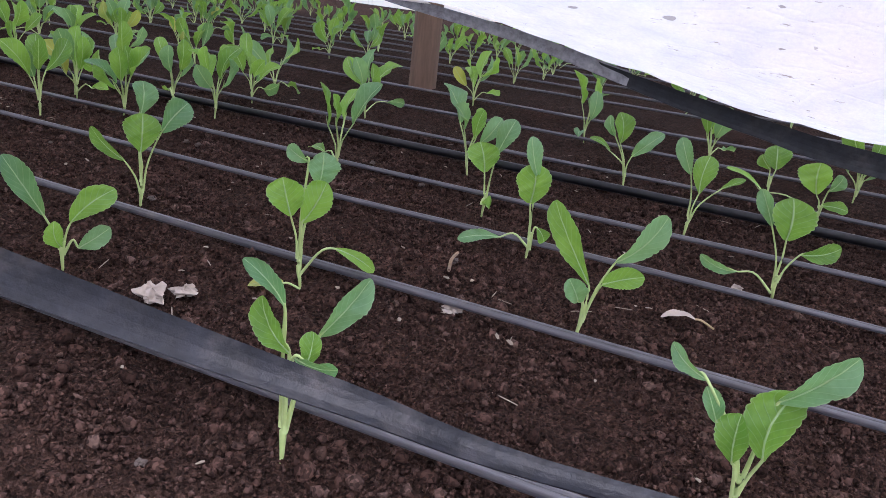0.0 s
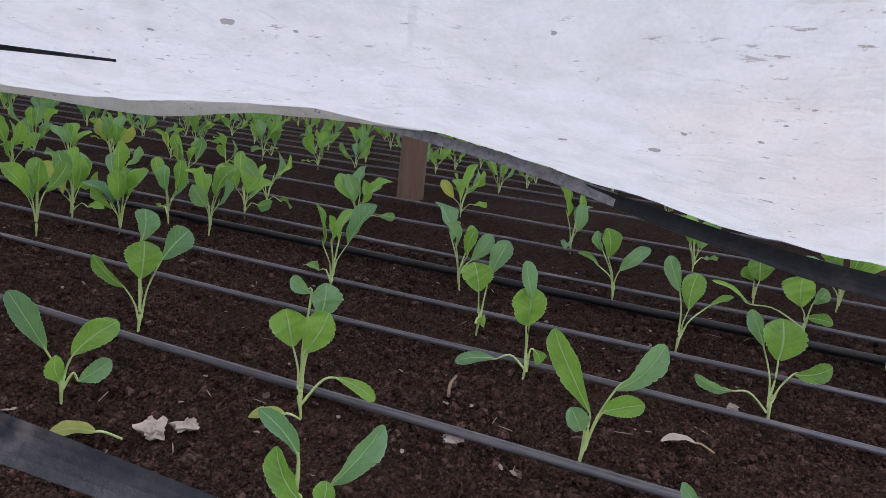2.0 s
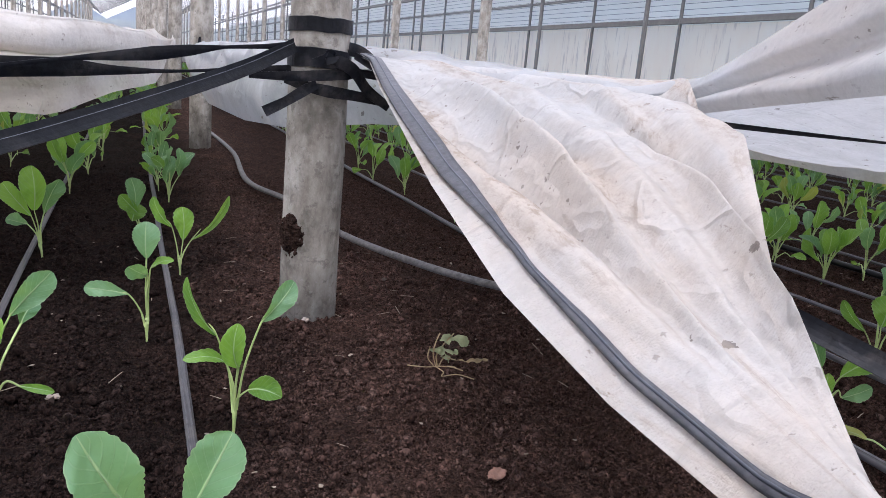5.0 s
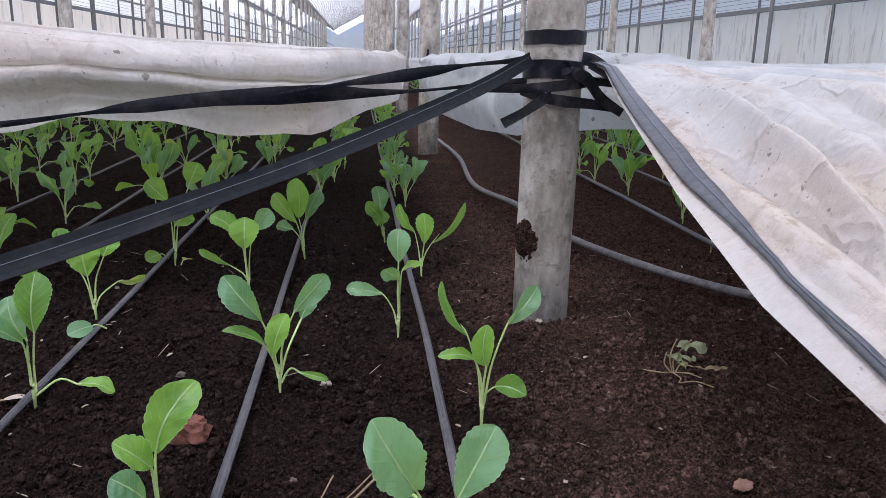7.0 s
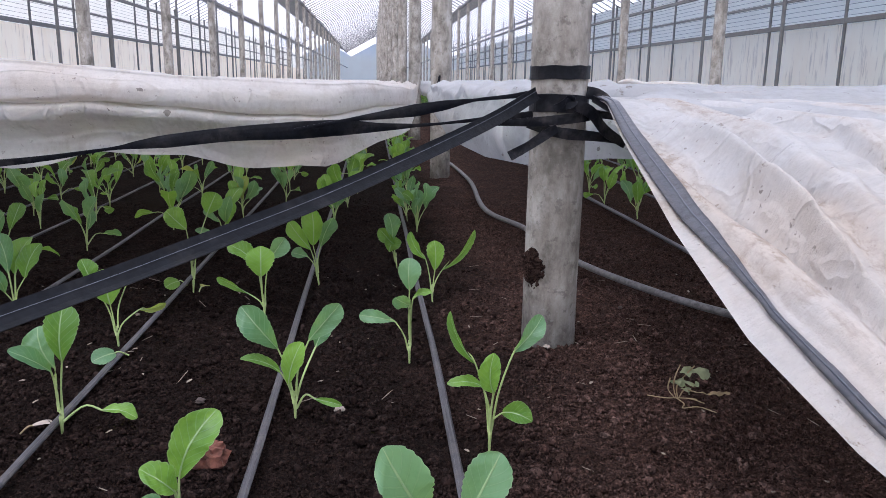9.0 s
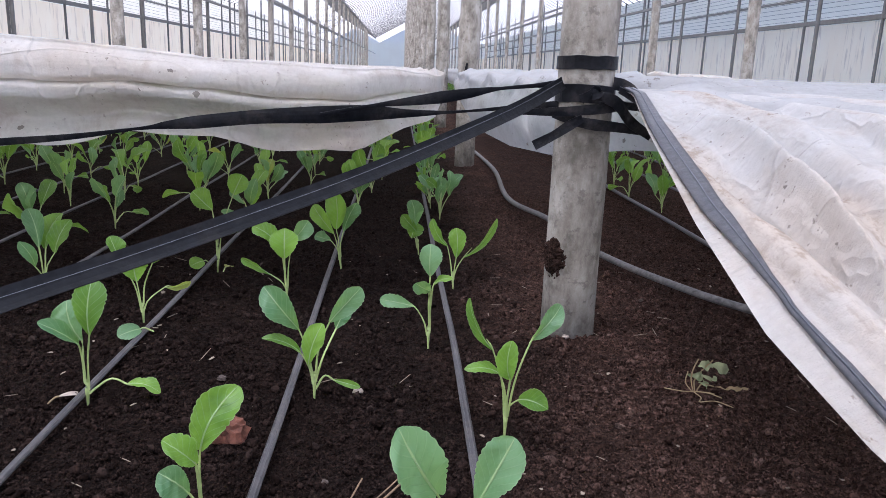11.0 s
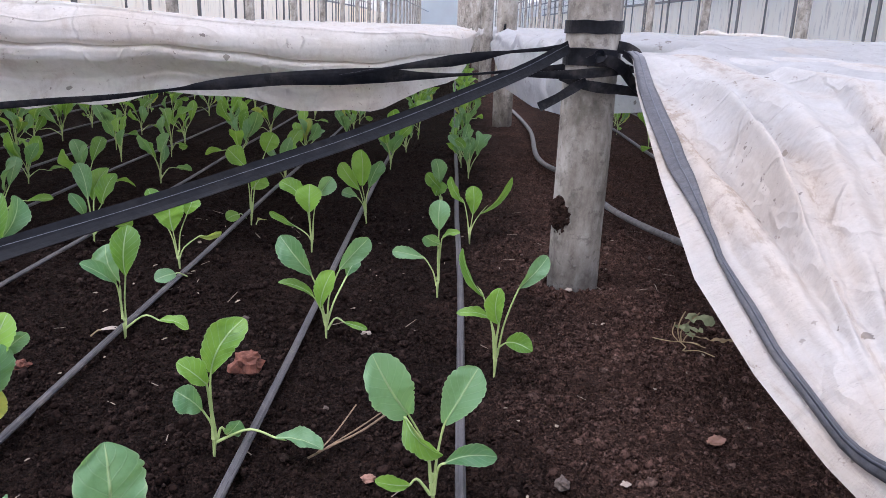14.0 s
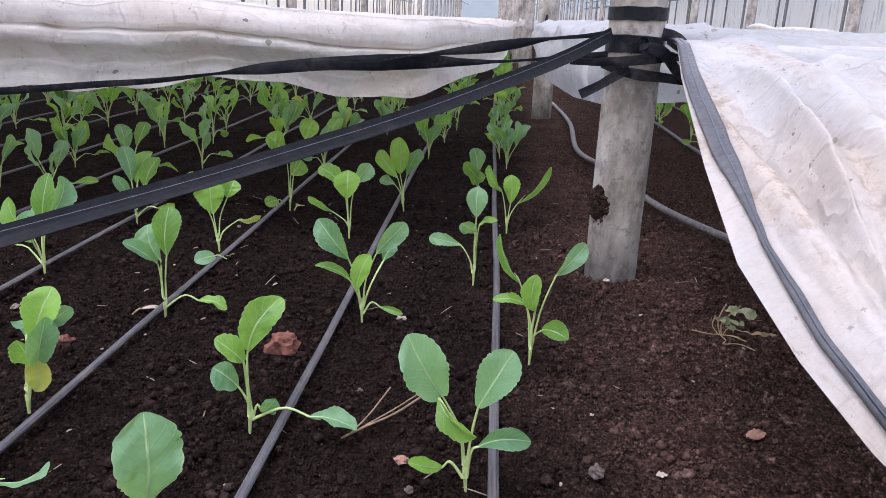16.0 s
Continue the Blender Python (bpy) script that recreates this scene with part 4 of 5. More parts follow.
# ------------------------------------------------------------ seedlings
def blade(j, k, width, normal, seed, steps=40, across=10, flat=1.0, oval=False):
    """A toothed leaf blade from j to k whose face looks along normal, folded along its midrib: verts, faces, uvs."""
    r = random.Random(seed)
    j, k, n = np.array(j, float), np.array(k, float), np.array(normal, float)
    a = k - j
    length = np.linalg.norm(a) + 1e-9
    a /= length
    n = n - a * (n @ a)
    n /= np.linalg.norm(n) + 1e-9
    w = np.cross(n, a)
    bow, fold, wave = r.uniform(0.04, 0.15), r.uniform(0.4, 1.1) * flat, r.uniform(0.10, 0.26) * flat
    curl, lean, twist = r.uniform(-0.02, 0.24) * flat, r.uniform(-0.3, 0.3) * flat, r.uniform(-0.55, 0.55) * flat
    sway, blunt = r.uniform(-0.08, 0.08) * flat, r.uniform(2.4, 3.6)
    tail = 0.5 if oval else r.uniform(0.7, 1.05)
    teeth, phase = r.choice((9, 11, 13)), r.uniform(0, 1)
    deep = [[r.uniform(0.03, 0.13) for _ in range(9)] for _ in range(2)]
    peak = 1.0 / max(t ** tail * (1 - t ** blunt) ** 0.55 for t in (0.5, 0.55, 0.6, 0.65, 0.7, 0.75))
    v, uv = [], []
    for i in range(steps + 1):
        s = i / steps
        half = width * 0.48 * max(0.05, peak * (0.04 + 0.96 * s) ** tail * (1.0 - min(0.995, s) ** blunt) ** 0.55)
        c = j + a * length * s + n * length * (bow * 3.2 * s * (1 - s) - curl * s ** 3) + w * length * sway * 4 * s * (1 - s)
        turn = twist * (s - 0.4)
        ww, nn = w * math.cos(turn) + n * math.sin(turn), n * math.cos(turn) - w * math.sin(turn)
        for m in range(across + 1):
            q = 2 * m / across - 1
            e = s * teeth + phase * (1 if q > 0 else 0.6)
            cut = deep[q > 0][int(e + 0.5) % 9] * min(1.0, s * 2.2) * abs(2 * (e % 1.0) - 1) ** 2.2
            d = q * half * (1.03 - cut * abs(q) ** 3)
            up = (fold + lean * (1 if d > 0 else -1)) * abs(d) * (1 - 0.5 * s) * (0.55 + 0.45 * abs(q))
            up += wave * half * q * q * math.sin(11 * s + 2.5 * q + seed) + 0.16 * wave * half * math.sin(24 * s + 4 * q + seed)
            v.append(c + ww * d + nn * up)
            uv.append((0.5 + q / 2, s))
    return v, grid_faces(steps + 1, across + 1), uv


def stalk(j, k, seed, n=12, ring=6):
    """A leaf stalk that leaves the stem low down and widens into the blade's midrib."""
    r = random.Random(seed + 991)
    j = np.array(j, float)
    az, low = math.atan2(j[1], j[0]), j[2] < 0.045
    rise = r.uniform(0.006, 0.014) if low else r.uniform(0.014, 0.030)
    base = np.array((0.0016 * math.cos(az), 0.0016 * math.sin(az), min(rise, j[2] * 0.6)))
    out = np.array((j[0], j[1], 0.0)) * 0.20
    mid = base * 0.5 + j * 0.5 - out * (-0.2 if low else 1) + np.array((r.uniform(-0.002, 0.002), r.uniform(-0.002, 0.002), 0.012 if low else 0.0))
    tip = j + (np.array(k, float) - j) * 0.24
    s = np.linspace(0, 1, n)
    wide = np.interp(s, (0, 0.3, 0.8, 1), (0.0019, 0.0015, 0.0015, 0.0004))
    deep = np.interp(s, (0, 0.3, 0.8, 1), (0.0017, 0.0012, 0.0009, 0.0003))
    return tube_mesh([base, mid, j, tip], wide, deep, n, ring)


def main_stem(seed, n=9, ring=7):
    r = random.Random(seed + 5)
    lx, ly = r.uniform(-0.003, 0.003), r.uniform(-0.003, 0.003)
    rad = np.interp(np.linspace(0, 1, n), (0, 0.3, 0.75, 1), (0.0013, 0.0017, 0.0027, 0.0016))
    return tube_mesh([(lx, ly, -0.012), (lx * 0.6, ly * 0.6, 0.004), (0, 0, 0.016), (0, 0, 0.031)], rad, rad, n, ring)


def leaf_normal(facing, phi, j, k, seed):
    """The blade's face, turned towards the viewer's side (facing, degrees) and rolled by phi about its axis."""
    f = radians(facing)
    n = np.array((-math.cos(f), -math.sin(f), 1.6 if k[2] < 0.03 else 0.35))
    a = np.array(k, float) - np.array(j, float)
    a /= np.linalg.norm(a) + 1e-9
    n = n - a * (n @ a)
    n /= np.linalg.norm(n) + 1e-9
    p = radians(phi if seed % 2 else -phi)
    return n * math.cos(p) + np.cross(a, n) * math.sin(p)


MATS = {"g": LEAF, "p": LEAF_PALE, "y": LEAF_YELLOW}
COUNT = [0]


def seedling(x, y, facing, leaves, fine=True, label="young green kohlrabi seedling with toothed leaves growing in soil"):
    """leaves: stalk end (3), leaf tip (3), blade width, roll, kind; all relative to the root."""
    COUNT[0] += 1
    root = thing("seedling", (x, y, ground_height(x, y) * 0.5), label, "seedling", "seedlings")
    put("stem", *main_stem(COUNT[0]), STALK, root)
    for n, (jx, jy, jz, kx, ky, kz, width, phi, kind) in enumerate(leaves):
        sd = COUNT[0] * 17 + n
        jz, kz = max(jz, 0.018), max(kz, 0.016)
        j, k = (jx, jy, jz), (kx, ky, kz)
        put("stalk", *(stalk(j, k, sd) if fine else stalk(j, k, sd, 7, 5)), STALK, root)
        v, f, uv = blade(j, k, width, leaf_normal(facing, phi, j, k, sd), sd, *((56, 10) if fine else (18, 4)))
        leaf = put("leaf", v, f, MATS[kind], root, uvs=uv)
        if fine:
            rib = [v[i * 11 + 5] for i in (0, 9, 18, 27, 36, 45)]
            rad = np.linspace(0.0009, 0.00025, 16) * (0.6 + width * 14)
            put("midrib", *tube_mesh(rib, rad, rad, 16, 5), RIB, leaf)
    return root


def random_leaves(r):
    n, az0, out = r.choice((5, 5, 6, 7)), r.uniform(0, 6.28), []
    for i in range(n):
        az = az0 + i * 2.4 + r.uniform(-0.4, 0.4)
        low = i == 0 and r.random() < 0.6
        reach, high = (r.uniform(0.04, 0.06), r.uniform(0.02, 0.04)) if low else (r.uniform(0.008, 0.026), r.uniform(0.042, 0.085))
        length = r.uniform(0.04, 0.052) if low else r.uniform(0.052, 0.078)
        pitch = r.uniform(-0.3, 0.3) if low else r.uniform(0.75, 1.4)
        dx, dy = math.cos(az), math.sin(az)
        j = (dx * reach, dy * reach, high)
        k = (j[0] + dx * length * math.cos(pitch), j[1] + dy * length * math.cos(pitch), high + length * math.sin(pitch))
        out.append((*j, *k, length * r.uniform(0.42, 0.58), r.uniform(0, 70), r.choice("gggpp" if r.random() > 0.05 else "y")))
    return out


# the seedlings close to the way, each with its own leaves
seedling(-0.226, 0.611, 91, [(-0.023, -0.010, 0.096, -0.053, -0.021, 0.155, 0.040, 5, 'p'), (0.009, 0.000, 0.082, 0.037, 0.010, 0.133, 0.036, 10, 'p'), (-0.025, -0.020, 0.098, 0.005, -0.050, 0.080, 0.022, 35, 'g'), (0.011, 0.000, 0.042, 0.054, -0.009, 0.057, 0.021, 20, 'p'), (-0.021, -0.000, 0.009, -0.048, -0.021, 0.035, 0.014, 30, 'g')])
seedling(-0.446, 0.679, 109, [(0.000, 0.000, 0.087, 0.028, 0.010, 0.139, 0.034, 15, 'g'), (-0.001, -0.011, 0.080, -0.018, -0.027, 0.109, 0.024, 20, 'g'), (-0.010, -0.004, 0.049, -0.032, -0.011, 0.069, 0.027, 10, 'p'), (0.011, 0.004, 0.008, 0.026, -0.002, 0.033, 0.020, 20, 'p'), (0.061, -0.000, 0.004, 0.111, -0.015, -0.021, 0.023, 15, 'p')])
seedling(-0.650, 0.949, 115, [(0.006, 0.003, 0.087, 0.014, 0.006, 0.152, 0.037, 5, 'g'), (-0.001, -0.001, 0.081, -0.018, 0.003, 0.128, 0.034, 15, 'p'), (-0.005, -0.002, 0.076, -0.027, -0.035, 0.116, 0.023, 30, 'p'), (0.044, 0.009, 0.022, 0.084, 0.006, -0.011, 0.021, 20, 'g')])
seedling(-0.384, 0.985, 100, [(-0.019, -0.003, 0.089, -0.059, -0.010, 0.141, 0.036, 10, 'p'), (0.019, 0.003, 0.097, 0.058, 0.010, 0.138, 0.030, 15, 'p'), (-0.006, -0.011, 0.045, 0.011, -0.008, 0.098, 0.027, 20, 'g'), (-0.017, -0.003, 0.058, -0.055, -0.020, 0.086, 0.016, 30, 'g'), (0.024, 0.035, 0.076, 0.037, 0.047, 0.098, 0.023, 10, 'p'), (0.025, 0.004, 0.015, 0.057, -0.011, 0.009, 0.010, 30, 'g')])
seedling(-0.233, 1.163, 91, [(0.000, 0.000, 0.109, 0.001, 0.000, 0.155, 0.034, 5, 'p'), (0.001, 0.000, 0.086, -0.021, -0.020, 0.102, 0.025, 20, 'p'), (-0.022, -0.000, 0.061, -0.073, -0.001, 0.073, 0.022, 15, 'p'), (0.005, 0.000, 0.095, 0.032, 0.000, 0.108, 0.014, 40, 'g')])
seedling(-0.154, 0.882, 86, [(-0.019, 0.001, 0.103, -0.053, 0.004, 0.157, 0.014, 50, 'g'), (0.024, -0.002, 0.117, 0.059, 0.006, 0.154, 0.022, 15, 'p'), (0.001, -0.010, 0.072, -0.002, -0.020, 0.121, 0.025, 20, 'g'), (-0.010, 0.001, 0.074, -0.046, -0.017, 0.090, 0.014, 30, 'g'), (0.012, -0.011, 0.048, 0.038, -0.033, 0.050, 0.024, 20, 'g')])
seedling(-0.456, 0.470, 117, [(0.000, 0.000, 0.062, 0.004, 0.002, 0.131, 0.050, 8, 'p'), (-0.017, -0.009, 0.030, -0.037, -0.019, 0.051, 0.029, 30, 'g')])
seedling(-0.680, 0.681, 124, [(0.014, 0.0, 0.079, 0.032, 0.01, 0.133, 0.036, 12, 'g'), (0.023, 0.0, 0.089, 0.046, 0.02, 0.111, 0.018, 15, 'p'), (0.012, -0.005, 0.059, 0.01, -0.02, 0.089, 0.024, 25, 'g'), (0.021, -0.01, 0.056, 0.04, -0.015, 0.107, 0.03, 10, 'p'), (0.015, -0.008, 0.029, 0.026, -0.016, 0.066, 0.026, 15, 'y'), (0.001, 0.01, 0.077, -0.017, 0.03, 0.089, 0.022, 20, 'p')])
seedling(-0.666, 0.504, 124, [(0.075, -0.01, 0.055, 0.104, 0.02, 0.045, 0.024, 70, 'p'), (0.0, 0.004, 0.08, -0.02, 0.03, 0.14, 0.034, 15, 'g'), (-0.02, 0, 0.07, -0.06, -0.01, 0.12, 0.03, 20, 'p')])
seedling(-0.400, 1.612, 96, [(-0.008, -0.001, 0.082, -0.011, -0.001, 0.159, 0.044, 10, 'g'), (0.007, 0.001, 0.076, 0.033, 0.004, 0.136, 0.032, 15, 'p'), (-0.013, -0.002, 0.072, -0.056, -0.006, 0.127, 0.032, 20, 'g'), (-0.019, -0.002, 0.057, -0.050, -0.006, 0.069, 0.025, 20, 'p')])
seedling(-0.476, 1.382, 101, [(-0.010, -0.002, 0.094, -0.052, -0.010, 0.135, 0.032, 20, 'g'), (-0.002, -0.011, 0.078, -0.002, -0.011, 0.128, 0.049, 10, 'g'), (0.011, 0.002, 0.105, 0.038, 0.007, 0.140, 0.036, 15, 'p'), (-0.026, -0.005, 0.045, -0.076, -0.014, 0.075, 0.015, 40, 'g')])
seedling(-0.681, 1.245, 111, [(-0.006, -0.002, 0.067, -0.008, -0.003, 0.123, 0.053, 10, 'g'), (-0.026, -0.010, 0.102, -0.036, -0.013, 0.141, 0.030, 30, 'g'), (0.017, 0.006, 0.095, 0.027, 0.010, 0.125, 0.031, 20, 'g'), (0.032, 0.012, 0.054, 0.074, 0.006, 0.065, 0.012, 40, 'y')])
seedling(-0.639, 1.569, 105, [(0.002, 0.001, 0.074, 0.025, 0.007, 0.104, 0.043, 20, 'g'), (0.032, 0.009, 0.153, 0.050, 0.013, 0.192, 0.043, 10, 'g'), (-0.008, -0.002, 0.123, -0.040, -0.011, 0.161, 0.043, 10, 'g')])
seedling(-0.175, 1.469, 88, [(0.005, -0.000, 0.059, 0.003, -0.000, 0.116, 0.034, 10, 'g'), (0.019, -0.001, 0.060, 0.079, -0.002, 0.136, 0.014, 40, 'g'), (-0.013, 0.000, 0.081, -0.044, 0.001, 0.131, 0.022, 40, 'g')])
seedling(-0.235, 1.749, 91, [(-0.009, -0.000, 0.061, -0.018, -0.000, 0.121, 0.040, 10, 'p'), (-0.002, -0.000, 0.048, -0.037, -0.000, 0.087, 0.029, 20, 'g'), (-0.015, -0.000, 0.034, -0.003, -0.000, 0.068, 0.040, 10, 'g')])
seedling(0.766, 0.877, 46, [(-0.000, 0.000, 0.068, 0.002, -0.002, 0.116, 0.046, 8, 'g'), (0.018, -0.017, 0.094, 0.049, -0.034, 0.130, 0.035, 12, 'p'), (-0.014, 0.014, 0.058, -0.040, 0.039, 0.098, 0.018, 35, 'g'), (0.035, 0.035, 0.105, 0.046, 0.039, 0.147, 0.032, 20, 'p')])
seedling(0.680, 0.578, 34, [(-0.006, 0.008, 0.074, -0.011, 0.016, 0.113, 0.037, 8, 'g'), (0.001, -0.001, 0.067, 0.013, -0.020, 0.111, 0.033, 12, 'g'), (0.018, -0.008, 0.105, 0.020, -0.011, 0.137, 0.032, 8, 'p'), (0.011, 0.001, 0.128, -0.001, 0.019, 0.141, 0.016, 20, 'p'), (0.020, -0.030, 0.041, 0.035, -0.070, 0.022, 0.015, 25, 'g')])
seedling(1.069, 0.525, 19, [(0.003, -0.008, 0.089, 0.009, -0.025, 0.141, 0.031, 10, 'p'), (-0.002, 0.005, 0.062, -0.005, 0.015, 0.104, 0.046, 12, 'g'), (-0.020, -0.002, 0.020, -0.016, -0.015, -0.016, 0.029, 10, 'g')])
seedling(0.938, 0.412, 15, [(-0.001, 0.002, 0.101, -0.004, 0.015, 0.149, 0.021, 15, 'p'), (-0.002, 0.006, 0.068, -0.002, 0.007, 0.116, 0.043, 12, 'g'), (0.002, -0.006, 0.038, 0.005, -0.018, 0.020, 0.018, 20, 'g'), (-0.010, 0.037, 0.007, -0.042, 0.079, 0.010, 0.017, 20, 'p')])
seedling(0.757, 0.297, 10, [(0.000, -0.001, 0.054, -0.008, 0.047, 0.126, 0.030, 20, 'g'), (0.004, -0.021, 0.082, 0.010, -0.059, 0.135, 0.026, 15, 'p'), (0.002, -0.013, 0.057, -0.002, -0.049, 0.077, 0.022, 20, 'g'), (-0.011, 0.004, 0.039, -0.023, 0.013, 0.063, 0.022, 10, 'p')])
seedling(1.005, 0.125, -3, [(0.000, 0.001, 0.075, 0.000, 0.004, 0.123, 0.049, 8, 'g'), (0.001, 0.020, 0.088, 0.012, 0.041, 0.126, 0.022, 20, 'p'), (-0.001, -0.018, 0.062, -0.003, -0.057, 0.078, 0.023, 15, 'g'), (0.003, 0.044, 0.023, -0.015, 0.089, 0.039, 0.016, 20, 'p')])
seedling(1.197, 0.252, 4, [(-0.001, 0.010, 0.091, -0.002, 0.033, 0.141, 0.024, 12, 'p'), (0.000, -0.007, 0.066, 0.001, -0.012, 0.120, 0.035, 10, 'g'), (0.002, -0.035, 0.078, 0.004, -0.064, 0.097, 0.012, 30, 'g')])
seedling(1.419, 0.392, 9, [(-0.003, 0.017, 0.074, -0.004, 0.025, 0.127, 0.035, 12, 'g'), (0.001, -0.007, 0.055, 0.008, -0.049, 0.104, 0.027, 15, 'p'), (-0.005, 0.032, 0.057, -0.011, 0.068, 0.080, 0.012, 30, 'g'), (0.005, 0.030, 0.084, 0.003, 0.046, 0.118, 0.021, 30, 'p')])
seedling(1.143, -0.045, -12, [(0.003, 0.014, 0.080, 0.009, 0.043, 0.126, 0.022, 20, 'g'), (0.001, 0.006, 0.036, 0.006, 0.029, 0.072, 0.030, 10, 'p'), (-0.001, -0.004, 0.055, -0.002, -0.012, 0.088, 0.030, 10, 'g'), (-0.020, 0.002, -0.003, -0.032, -0.005, -0.018, 0.039, 10, 'g')])
seedling(1.613, 0.152, -1, [(-0.000, -0.005, 0.045, 0.000, 0.001, 0.089, 0.052, 10, 'g'), (0.000, 0.005, 0.043, 0.000, 0.026, 0.067, 0.023, 20, 'g')])
seedling(1.433, 0.070, -5, [(0.001, 0.010, 0.048, 0.001, 0.017, 0.099, 0.057, 10, 'g'), (-0.000, -0.006, 0.057, -0.002, -0.022, 0.085, 0.023, 20, 'p'), (-0.000, -0.002, 0.031, -0.003, -0.042, 0.034, 0.021, 20, 'g'), (0.007, 0.091, 0.034, 0.012, 0.151, 0.072, 0.013, 40, 'g')])
seedling(0.432, 0.417, 36, [(-0.001, 0.002, 0.109, -0.016, 0.021, 0.142, 0.013, 25, 'p'), (-0.007, -0.007, 0.083, -0.018, 0.008, 0.120, 0.018, 20, 'g'), (0.012, -0.016, 0.090, 0.030, -0.041, 0.128, 0.020, 12, 'p'), (-0.002, -0.015, 0.073, 0.001, -0.018, 0.097, 0.014, 15, 'g'), (-0.014, -0.015, 0.086, -0.015, -0.047, 0.088, 0.015, 20, 'p')])
seedling(0.549, 0.136, -4, [(0.002, 0.035, 0.090, 0.004, 0.062, 0.106, 0.011, 25, 'p'), (0.002, 0.023, 0.062, 0.002, 0.034, 0.085, 0.014, 25, 'p'), (-0.009, 0.008, 0.043, -0.009, 0.010, 0.079, 0.024, 10, 'g'), (-0.001, -0.009, 0.090, -0.003, -0.045, 0.131, 0.022, 15, 'p'), (-0.011, -0.009, 0.053, -0.001, -0.016, 0.099, 0.033, 20, 'g')])
seedling(0.574, 0.790, 45, [(-0.010, 0.010, 0.053, -0.032, 0.032, 0.113, 0.024, 15, 'p'), (0.007, -0.007, 0.045, 0.034, -0.034, 0.081, 0.029, 12, 'g'), (0.011, -0.011, 0.015, 0.024, -0.038, 0.039, 0.021, 15, 'p'), (0.001, -0.001, 0.009, -0.011, -0.003, 0.046, 0.019, 20, 'g')])
seedling(0.569, 1.214, 60, [(-0.009, 0.005, 0.056, -0.035, 0.020, 0.115, 0.023, 20, 'p'), (0.016, -0.009, 0.048, 0.063, -0.036, 0.078, 0.036, 12, 'g'), (0.015, 0.003, 0.063, 0.026, -0.004, 0.094, 0.042, 12, 'p'), (-0.001, 0.001, 0.011, 0.006, -0.003, 0.049, 0.031, 15, 'g')])
seedling(0.712, 1.204, 54, [(-0.002, 0.002, 0.066, -0.024, 0.018, 0.124, 0.029, 15, 'p'), (0.003, -0.002, 0.063, 0.012, -0.009, 0.101, 0.042, 15, 'g'), (0.019, -0.014, 0.097, 0.039, -0.029, 0.103, 0.017, 30, 'p'), (-0.011, 0.008, 0.028, -0.044, 0.032, 0.048, 0.010, 40, 'g')])
seedling(0.497, 1.098, 55, [(0.018, -0.013, 0.078, 0.021, -0.015, 0.125, 0.037, 10, 'g'), (0.027, -0.019, 0.087, 0.060, -0.042, 0.110, 0.032, 12, 'g'), (-0.000, 0.000, 0.037, 0.011, -0.008, 0.060, 0.027, 20, 'g'), (-0.002, 0.002, 0.092, -0.014, 0.010, 0.124, 0.018, 20, 'g')])
seedling(0.703, 1.209, 51, [(-0.005, 0.004, 0.070, -0.024, 0.020, 0.125, 0.029, 15, 'p'), (0.001, -0.001, 0.065, 0.015, -0.012, 0.102, 0.044, 12, 'g'), (0.015, -0.012, 0.070, 0.038, -0.031, 0.113, 0.021, 30, 'p')])
seedling(0.533, 1.395, 61, [(0.001, -0.001, 0.069, 0.000, -0.000, 0.122, 0.039, 10, 'g'), (0.015, -0.008, 0.069, 0.054, -0.030, 0.101, 0.022, 20, 'p'), (-0.028, 0.016, 0.009, -0.088, 0.026, 0.027, 0.022, 20, 'p')])
SEEDLINGS_LEFT = [(-0.164, 2.149), (-0.973, 1.94), (-1.202, 2.233), (-1.092, 1.799), (-1.126, 2.568), (-0.941, 2.567), (-0.682, 2.407), (-0.397, 2.263), (-0.901, 1.085), (-1.162, 1.548), (-0.9, 1.4), (-0.66, 2.0)]
SEEDLINGS_RIGHT = [(1.271, 0.639), (1.106, 0.8), (1.58, 1.025), (1.632, 1.313), (1.503, 1.283), (1.282, 1.199), (1.297, 1.324), (1.143, 1.299), (1.199, 1.489), (1.831, 2.038), (1.779, 0.559), (1.852, 0.286),
                   (1.7, -0.004), (1.986, 0.922), (0.804, 1.562), (0.946, 1.648), (1.026, 1.382), (1.116, 1.768), (1.005, 2.003), (1.391, 1.919), (1.213, 1.509), (1.396, 1.571), (1.873, 2.096), (1.666, 2.038),
                   (0.475, 1.646), (0.54, 1.951), (0.529, 2.329), (0.792, 1.977), (0.826, 2.3), (0.516, 2.62)]
rnd = random.Random(11)
for i, (x, y) in enumerate(SEEDLINGS_LEFT + SEEDLINGS_RIGHT):
    seedling(x, y, 90 if x < 0 else 45, random_leaves(rnd), False)
PLACED = [(o.location.x, o.location.y) for o in scene.collection.objects if o.name.startswith("seedling")]
VARIANTS = [seedling(TAPES_LEFT[6 + i % 3] + 0.05, 2.4 + 0.31 * i, 60 * i, random_leaves(rnd), False) for i in range(8)]
